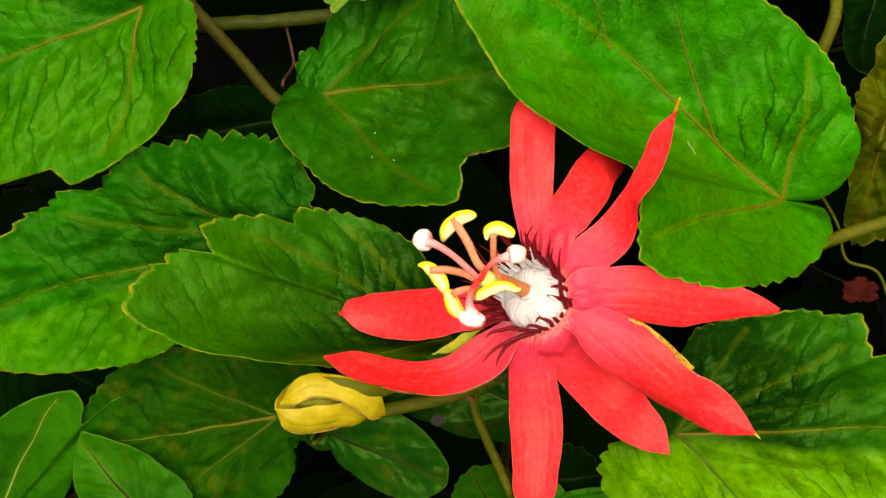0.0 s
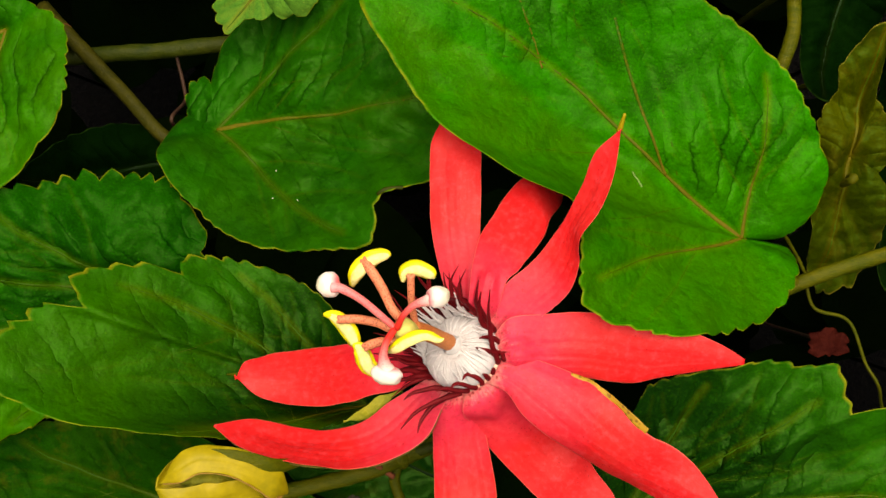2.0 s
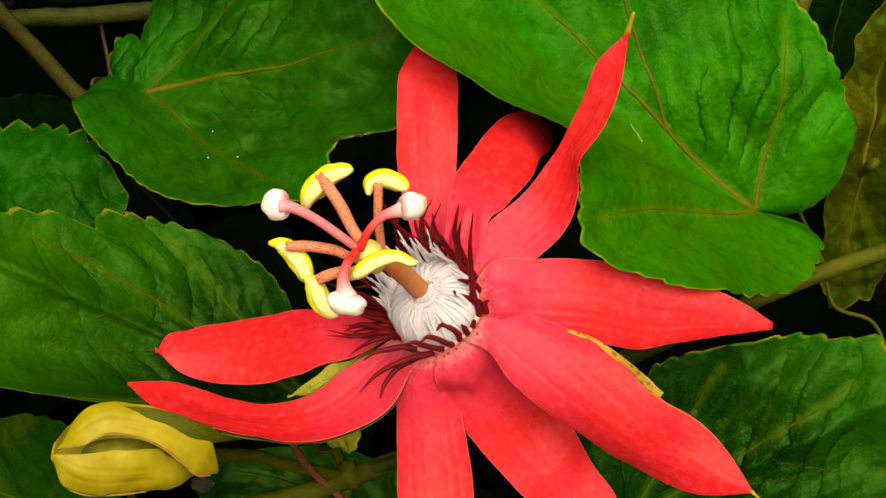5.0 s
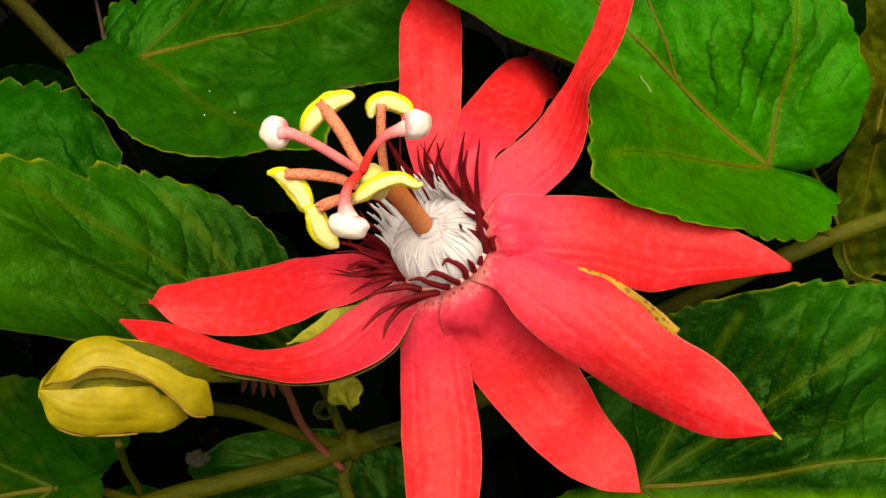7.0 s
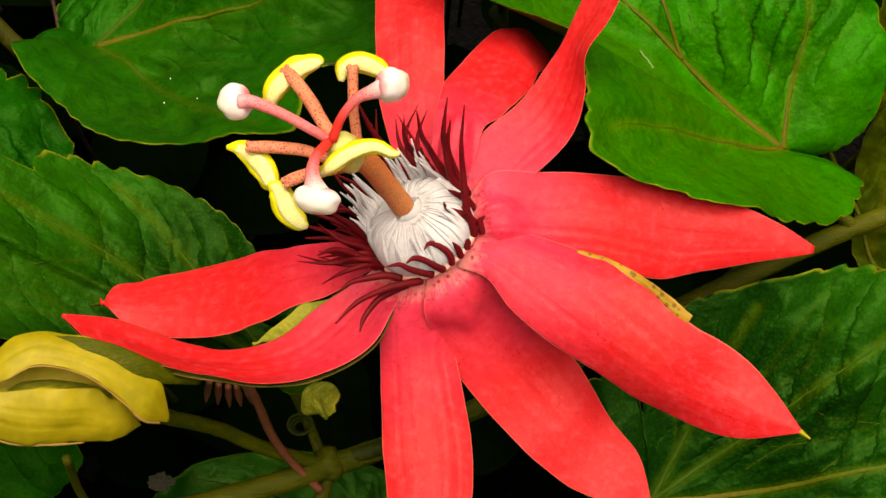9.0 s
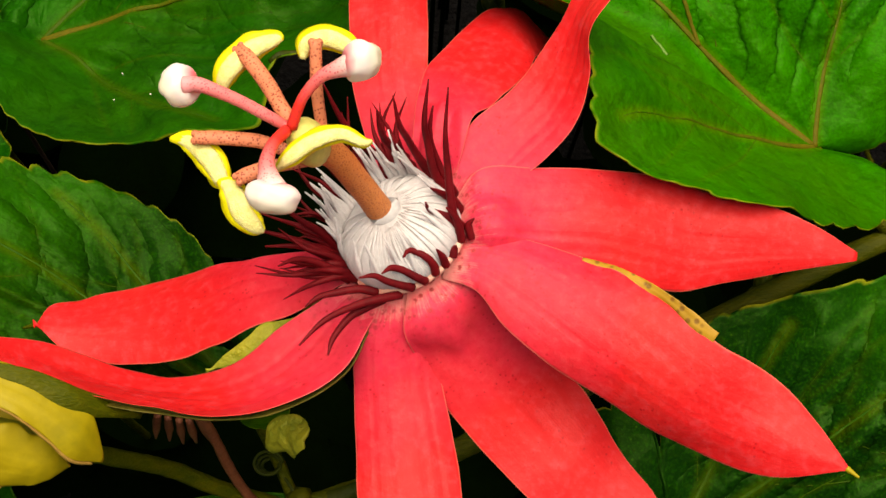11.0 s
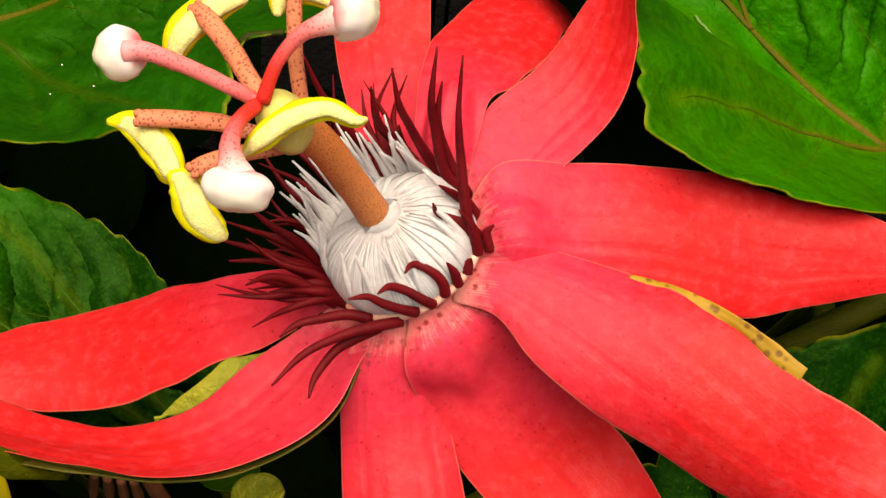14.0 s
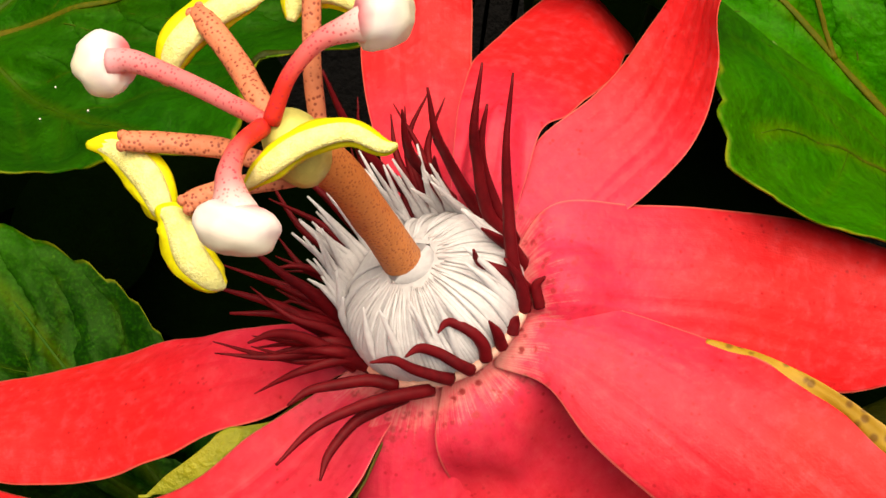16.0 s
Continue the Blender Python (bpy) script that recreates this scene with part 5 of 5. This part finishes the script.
for row in (
    [(0.76, -1.92, 16.50, 0.055), (0.67, -1.79, 16.88, 0.055), (0.59, -1.28, 17.25, 0.045), (0.55, -0.92, 17.62, 0.030), (0.58, -0.45, 18.00, 0.010)],
    [(0.57, -1.52, 16.45, 0.055), (0.45, -1.25, 16.79, 0.055), (0.34, -0.91, 17.12, 0.045), (0.29, -0.70, 17.46, 0.035), (0.34, -0.27, 17.80, 0.010)],
    [(0.71, -1.41, 16.50, 0.055), (0.51, -1.14, 16.75, 0.055), (0.40, -0.93, 17.00, 0.045), (0.36, -0.78, 17.25, 0.035), (0.40, -0.52, 17.50, 0.010)],
    [(0.46, -1.20, 16.30, 0.055), (0.25, -0.97, 16.62, 0.055), (0.08, -0.79, 16.95, 0.045), (-0.03, -0.70, 17.28, 0.035), (-0.11, -0.42, 17.60, 0.010)],
    [(0.07, -0.78, 16.10, 0.055), (-0.10, -0.72, 16.40, 0.055), (-0.22, -0.70, 16.70, 0.045), (-0.28, -0.66, 17.00, 0.035), (-0.32, -0.50, 17.30, 0.010)],
    [(0.18, -0.95, 16.20, 0.055), (0.05, -0.92, 16.47, 0.055), (-0.01, -0.84, 16.73, 0.035), (-0.03, -0.81, 17.00, 0.010)],
    [(-0.19, -0.78, 15.90, 0.055), (-0.57, -0.62, 16.33, 0.055), (-0.81, -0.42, 16.77, 0.035), (-1.02, -0.10, 17.20, 0.010)],
    [(-0.29, -2.67, 16.35, 0.055), (-0.57, -2.67, 16.39, 0.055), (-0.87, -2.73, 16.43, 0.045), (-1.09, -2.79, 16.46, 0.035), (-1.26, -2.93, 16.50, 0.010)],
    [(-0.01, -2.77, 16.50, 0.055), (-0.30, -2.85, 16.60, 0.055), (-0.64, -2.97, 16.70, 0.045), (-1.01, -3.18, 16.80, 0.035), (-1.31, -3.51, 16.90, 0.010)],
    [(-0.24, -2.82, 16.45, 0.055), (-0.52, -2.97, 16.52, 0.055), (-0.70, -3.11, 16.60, 0.045), (-0.89, -3.38, 16.68, 0.035), (-0.95, -3.61, 16.75, 0.010)],
    [(-0.69, -2.49, 16.10, 0.055), (-0.97, -2.35, 16.25, 0.055), (-1.19, -2.29, 16.40, 0.045), (-1.41, -2.31, 16.55, 0.035), (-1.60, -2.43, 16.70, 0.010)],
    [(-0.81, -2.17, 16.00, 0.055), (-1.15, -2.07, 16.20, 0.055), (-1.48, -1.98, 16.40, 0.035), (-1.92, -1.91, 16.60, 0.010)],
    [(-0.81, -2.23, 16.00, 0.055), (-1.09, -2.12, 16.13, 0.055), (-1.37, -2.06, 16.27, 0.035), (-1.80, -2.09, 16.40, 0.010)],
    [(-0.81, -2.05, 16.00, 0.055), (-1.06, -1.89, 16.30, 0.055), (-1.31, -1.80, 16.60, 0.035), (-1.62, -1.63, 16.90, 0.010)],
    [(0.42, -2.52, 16.70, 0.055), (0.36, -2.40, 16.81, 0.050), (0.25, -2.31, 16.92, 0.045), (0.10, -2.31, 17.04, 0.035), (0.01, -2.43, 17.15, 0.010)],
    [(0.30, -2.61, 16.65, 0.055), (0.17, -2.55, 16.76, 0.050), (0.00, -2.51, 16.88, 0.045), (-0.15, -2.53, 16.99, 0.035), (-0.26, -2.63, 17.10, 0.010)],
    [(0.14, -2.67, 16.60, 0.055), (0.01, -2.70, 16.71, 0.050), (-0.19, -2.67, 16.83, 0.045), (-0.36, -2.62, 16.94, 0.035), (-0.55, -2.67, 17.05, 0.010)],
    [(0.56, -2.42, 16.70, 0.055), (0.52, -2.36, 16.88, 0.045), (0.44, -2.30, 17.05, 0.010)],
    [(0.66, -2.31, 16.70, 0.055), (0.68, -2.23, 16.77, 0.045), (0.70, -2.20, 16.85, 0.010)],
    [(0.75, -2.09, 16.65, 0.055), (0.75, -1.98, 16.80, 0.055), (0.69, -1.87, 16.95, 0.035), (0.57, -1.76, 17.10, 0.010)],
    [(0.67, -2.04, 16.60, 0.055), (0.54, -1.86, 16.80, 0.055), (0.37, -1.77, 17.00, 0.035), (0.30, -1.72, 17.20, 0.010)],
    [(0.72, -1.71, 16.50, 0.055), (0.61, -1.57, 16.73, 0.055), (0.48, -1.52, 16.97, 0.035), (0.37, -1.53, 17.20, 0.010)],
    [(0.92, -2.04, 16.60, 0.055), (0.87, -1.90, 16.73, 0.045), (0.94, -1.84, 16.85, 0.010)],
):
    row = [(*clear_of_dome(x, y, z), r * 1.1) for x, y, z, r in row]
    part("red_filament", tube("red_filament", row, RED_FILAMENT, 20, 8, 1, 0.1, row[0][0]), flower)
part("rim", tube("rim", [(*ring(d, 0.83, 0.02), 0.05) for d in range(0, 361, 15)], RIM, 72, 8, 1, 0.2), flower)

part("column", tube("column", [(-0.18, -1.74, 16.30, 0.200), (-0.34, -1.63, 16.80, 0.180), (-0.55, -1.49, 17.30, 0.175), (-0.80, -1.34, 17.90, 0.180), (-1.03, -1.27, 18.20, 0.200)], COLUMN, 24, 16, 1, 0.04), flower, "orange column carrying stamens and ovary")
part("ovary", make_mesh("ovary", *blob_data((-1.14, -1.30, 18.40), (0.25, 0.25, 0.36), (-0.43, 0.5, 0.8), 14, 18, 0.06), [OVARY]), flower, "pale yellow-green ovary")
stamen = part("stamen", tube("stamen", [(-0.92, -1.32, 18.02, 0.120), (-1.39, -0.92, 18.20, 0.100), (-1.67, -0.41, 18.00, 0.105), (-1.98, 0.05, 17.85, 0.100), (-2.06, 0.15, 17.80, 0.072)], STAMEN, 20, 12, 0.7, 0.08), flower, "speckled orange stamen")
part("anther", tube("anther", [(-2.32, -0.40, 17.52, 0.062), (-2.22, -0.12, 17.67, 0.174), (-1.92, 0.17, 17.72, 0.185), (-1.60, 0.27, 17.82, 0.112), (-1.49, 0.26, 17.87, 0.034)], ANTHER, 32, 16, 0.6, 0.22), stamen, "yellow anther")
part("pollen_face", tube("pollen_face", [(-2.32, -0.41, 17.52, 0.042), (-2.20, -0.17, 17.75, 0.116), (-1.91, 0.11, 17.81, 0.121), (-1.60, 0.23, 17.86, 0.079), (-1.49, 0.25, 17.85, 0.021)], POLLEN, 24, 12, 0.62, 0.06), stamen, "pale pollen on the anther")
stamen = part("stamen", tube("stamen", [(-0.92, -1.32, 18.02, 0.120), (-0.97, -1.11, 18.20, 0.075), (-1.03, -0.70, 18.50, 0.075), (-1.04, -0.23, 18.75, 0.075), (-1.04, -0.15, 18.75, 0.072)], STAMEN, 20, 12, 0.7, 0.08), flower, "speckled orange stamen")
part("anther", tube("anther", [(-1.21, -0.26, 18.52, 0.050), (-1.15, -0.07, 18.52, 0.140), (-0.91, 0.01, 18.52, 0.162), (-0.65, -0.10, 18.52, 0.129), (-0.57, -0.20, 18.52, 0.034)], ANTHER, 32, 16, 0.6, 0.22), stamen, "yellow anther")
part("pollen_face", tube("pollen_face", [(-1.21, -0.28, 18.52, 0.037), (-1.15, -0.11, 18.58, 0.095), (-0.91, -0.04, 18.60, 0.110), (-0.65, -0.14, 18.57, 0.084), (-0.57, -0.21, 18.50, 0.021)], POLLEN, 24, 12, 0.62, 0.06), stamen, "pale pollen on the anther")
stamen = part("stamen", tube("stamen", [(-0.92, -1.32, 18.02, 0.120), (-1.42, -1.30, 18.10, 0.080), (-1.74, -1.16, 18.00, 0.090), (-2.16, -1.08, 17.90, 0.095), (-2.50, -1.09, 17.95, 0.090), (-2.56, -1.09, 17.95, 0.072)], STAMEN, 20, 12, 0.7, 0.08), flower, "speckled orange stamen")
part("anther", tube("anther", [(-2.91, -1.00, 17.62, 0.034), (-2.68, -1.04, 17.67, 0.134), (-2.40, -1.28, 17.72, 0.185), (-2.25, -1.55, 17.72, 0.146), (-2.17, -1.69, 17.72, 0.034)], ANTHER, 32, 16, 0.6, 0.22), stamen, "yellow anther")
part("pollen_face", tube("pollen_face", [(-2.90, -1.00, 17.60, 0.021), (-2.67, -1.07, 17.72, 0.089), (-2.39, -1.32, 17.81, 0.126), (-2.24, -1.59, 17.78, 0.095), (-2.17, -1.70, 17.70, 0.021)], POLLEN, 24, 12, 0.62, 0.06), stamen, "pale pollen on the anther")
stamen = part("stamen", tube("stamen", [(-0.92, -1.32, 18.02, 0.120), (-1.35, -1.50, 18.20, 0.085), (-1.67, -1.53, 18.10, 0.090), (-1.94, -1.62, 18.05, 0.100), (-2.01, -1.66, 18.05, 0.072)], STAMEN, 20, 12, 0.7, 0.08), flower, "speckled orange stamen")
part("anther", tube("anther", [(-2.27, -1.60, 17.82, 0.039), (-2.12, -1.71, 17.82, 0.162), (-1.98, -2.01, 17.82, 0.196), (-1.80, -2.19, 17.82, 0.129), (-1.70, -2.25, 17.82, 0.039)], ANTHER, 32, 16, 0.6, 0.22), stamen, "yellow anther")
part("pollen_face", tube("pollen_face", [(-2.26, -1.61, 17.81, 0.026), (-2.10, -1.74, 17.90, 0.110), (-1.96, -2.05, 17.92, 0.131), (-1.79, -2.22, 17.87, 0.089), (-1.70, -2.26, 17.81, 0.026)], POLLEN, 24, 12, 0.62, 0.06), stamen, "pale pollen on the anther")
stamen = part("stamen", tube("stamen", [(-0.92, -1.32, 18.02, 0.120), (-1.09, -1.33, 18.35, 0.075), (-1.02, -1.36, 18.65, 0.065), (-0.95, -1.36, 18.80, 0.072)], STAMEN, 20, 12, 0.7, 0.08), flower, "speckled orange stamen")
part("anther", tube("anther", [(-1.50, -1.71, 18.60, 0.034), (-1.33, -1.60, 18.75, 0.123), (-1.06, -1.43, 18.85, 0.129), (-0.73, -1.34, 18.85, 0.112), (-0.48, -1.43, 18.80, 0.073), (-0.36, -1.42, 18.80, 0.022)], ANTHER, 32, 16, 0.6, 0.22), stamen, "yellow anther")
part("pollen_face", tube("pollen_face", [(-1.50, -1.72, 18.62, 0.021), (-1.32, -1.63, 18.84, 0.084), (-1.05, -1.47, 18.95, 0.089), (-0.73, -1.37, 18.93, 0.074), (-0.48, -1.45, 18.86, 0.053), (-0.36, -1.42, 18.82, 0.016)], POLLEN, 24, 12, 0.62, 0.06), stamen, "pale pollen on the anther")
style = part("style", tube("style", [(-1.36, -1.21, 18.70, 0.065), (-1.65, -0.98, 18.50, 0.075), (-2.08, -0.66, 18.20, 0.080), (-2.50, -0.44, 18.05, 0.095), (-2.70, -0.42, 17.99, 0.115)], STYLE, 24, 12, 1, 0.05), flower, "pink style")
part("stigma", stigma_mesh((-2.78, -0.37, 17.82), (0.275, 0.265, 0.255), (0.8, 0.2, 0.3), 218), style, "round white stigma")
style = part("style", tube("style", [(-1.38, -1.25, 18.70, 0.075), (-1.52, -1.48, 18.90, 0.075), (-1.58, -1.72, 19.00, 0.09), (-1.56, -1.90, 19.00, 0.13), (-1.53, -2.03, 18.98, 0.19)], STYLE_RED, 24, 12, 1, 0.05), flower, "pink style")
part("stigma", stigma_mesh((-1.51, -2.13, 18.95), (0.31, 0.23, 0.22), (0.2, 0.9, 0.4), 416), style, "round white stigma")
style = part("style", tube("style", [(-1.32, -1.21, 18.70, 0.075), (-1.18, -0.94, 18.95, 0.065), (-0.97, -0.73, 19.10, 0.075), (-0.74, -0.64, 19.16, 0.11), (-0.60, -0.60, 19.18, 0.16)], STYLE_RED, 24, 12, 1, 0.05), flower, "pink style")
part("stigma", stigma_mesh((-0.49, -0.55, 19.17), (0.23, 0.3, 0.24), (-0.9, -0.1, 0.3), 603), style, "round white stigma")
for stem_end in [o for o in flower.children if o.name.startswith("stamen")]:
    tip = [v.co for v in stem_end.data.vertices[-12:]]
    middle = sum(tip, Vector()) / len(tip) * 100
    across = (tip[0] - tip[6]).normalized()
    for way in (-1, 1):
        part("lobe", make_mesh("lobe", *blob_data(middle + across * 0.045 * way, (0.05, 0.05, 0.05), (0, 0, 1), 10, 12, 0.1, middle.x), [STAMEN]), stem_end)
# ---------- bud ----------
bud = thing("flower_bud", (-5.19, -4.58, 17.00), "yellow-green flower bud wrapped in folded bracts", "bud")
BUD_ENDS = Vector((-6.29, -4.62, 18.20)), Vector((-3.84, -4.80, 16.40))
bud_axis = (BUD_ENDS[1] - BUD_ENDS[0]).normalized()

part("heart", make_mesh("heart", *blob_data((BUD_ENDS[0] + BUD_ENDS[1]) / 2 - Vector((0.05, -0.05, 0.6)), (0.34, 0.5, 1.05), bud_axis, 20, 20, 0.06), [BRACT]), bud, "green folded heart of the bud")
between("bract", [(-6.41, -4.66, 17.80, -6.35, -4.66, 17.85), (-6.21, -5.15, 17.69, -5.79, -4.63, 17.84), (-5.76, -5.34, 17.47, -5.43, -4.58, 17.72), (-5.38, -5.32, 17.26, -5.06, -4.56, 17.58), (-5.07, -5.26, 17.06, -4.73, -4.54, 17.41), (-4.73, -5.25, 16.91, -4.52, -4.65, 17.23), (-4.44, -5.19, 16.81, -4.28, -4.68, 17.03), (-4.16, -4.98, 16.66, -4.17, -5.00, 16.70)], BUD, bud, "yellow lower bract of the bud", arch=0.13, seed=41.0, thick=0.06, ribs=((-0.3, 0.02), (0.2, 0.015)), ruffle=0.03, n=60, m=24)
between("bract", [(-6.27, -4.52, 17.69, -6.36, -4.57, 17.73), (-6.02, -4.02, 17.79, -5.86, -4.49, 17.99), (-5.61, -3.77, 17.73, -5.49, -4.30, 18.02), (-5.14, -3.78, 17.61, -5.07, -4.31, 17.92), (-4.66, -3.86, 17.50, -4.66, -4.46, 17.75), (-4.21, -4.07, 17.35, -4.33, -4.70, 17.50), (-3.85, -4.35, 17.12, -4.06, -4.96, 17.20), (-3.74, -4.83, 16.75, -3.75, -4.95, 16.74)], BUD, bud, "yellow upper bract of the bud", arch=0.13, seed=42.0, thick=0.06, ribs=((0.1, 0.03), (0.6, 0.02)), ruffle=0.04, n=60, m=24)
between("bract", [(-6.45, -4.75, 17.55, -6.40, -4.45, 17.55), (-6.30, -4.90, 17.40, -6.10, -4.10, 17.50), (-5.70, -4.95, 17.20, -5.60, -3.95, 17.40), (-5.10, -4.95, 16.95, -5.00, -4.00, 17.20), (-4.60, -4.95, 16.75, -4.50, -4.20, 16.95), (-4.20, -4.95, 16.55, -4.15, -4.55, 16.70)], BUD, bud, "yellow back bract of the bud", arch=-0.12, seed=43.0, thick=0.06, n=50, m=20)
part("rim", tube("rim", [(-6.24, -4.55, 17.90, 0.012), (-5.86, -4.50, 18.00, 0.012), (-5.49, -4.32, 18.03, 0.012), (-5.07, -4.33, 17.93, 0.012), (-4.66, -4.48, 17.76, 0.014), (-4.33, -4.72, 17.51, 0.018), (-4.06, -4.97, 17.20, 0.022), (-3.85, -4.98, 16.90, 0.02)], BUD_BROWN, 60, 6, 1, 0.6, 2.0), bud, "brown withered edge")
part("rim", tube("rim", [(-6.36, -4.72, 17.80, 0.012), (-6.21, -5.15, 17.68, 0.014), (-5.90, -5.32, 17.50, 0.018), (-5.42, -5.33, 17.27, 0.02), (-4.93, -5.27, 16.98, 0.015)], BUD_BROWN, 40, 6, 1, 0.5, 2.0), bud, "brown withered edge")
petal("bract", [(-5.28, -3.84, 17.75, 0.03), (-4.87, -3.99, 17.75, 0.29), (-4.42, -4.14, 17.60, 0.40), (-3.94, -4.27, 17.30, 0.33), (-3.33, -4.28, 16.40, 0.15)], STEM, bud, arch=0.15, seed=44.0, thick=0.1)

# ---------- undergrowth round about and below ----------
# leaves outside the view are added to keep side light from the gaps
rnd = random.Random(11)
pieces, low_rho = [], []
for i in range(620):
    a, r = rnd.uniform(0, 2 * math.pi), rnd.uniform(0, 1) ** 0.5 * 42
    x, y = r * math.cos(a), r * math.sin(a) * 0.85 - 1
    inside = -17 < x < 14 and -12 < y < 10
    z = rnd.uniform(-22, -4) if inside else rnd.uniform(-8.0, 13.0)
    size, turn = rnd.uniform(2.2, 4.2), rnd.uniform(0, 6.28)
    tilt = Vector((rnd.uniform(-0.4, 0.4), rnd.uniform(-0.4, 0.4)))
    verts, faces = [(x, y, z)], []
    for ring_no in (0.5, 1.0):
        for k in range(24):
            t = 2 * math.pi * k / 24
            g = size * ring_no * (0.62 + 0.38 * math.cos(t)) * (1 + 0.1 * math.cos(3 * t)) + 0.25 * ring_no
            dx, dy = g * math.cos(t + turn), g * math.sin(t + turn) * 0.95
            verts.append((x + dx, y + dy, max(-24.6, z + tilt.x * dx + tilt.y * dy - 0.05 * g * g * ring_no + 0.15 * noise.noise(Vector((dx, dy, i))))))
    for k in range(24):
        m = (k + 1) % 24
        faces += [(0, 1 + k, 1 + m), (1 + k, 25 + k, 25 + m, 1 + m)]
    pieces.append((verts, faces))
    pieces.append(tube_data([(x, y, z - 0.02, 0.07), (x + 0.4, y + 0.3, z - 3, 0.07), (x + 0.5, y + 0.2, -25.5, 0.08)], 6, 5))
tagged(new("undergrowth", joined("undergrowth", pieces, UNDER)), "added leaves round and under the vine, shade put into their near-black colour", "undergrowth", "", "stuff")
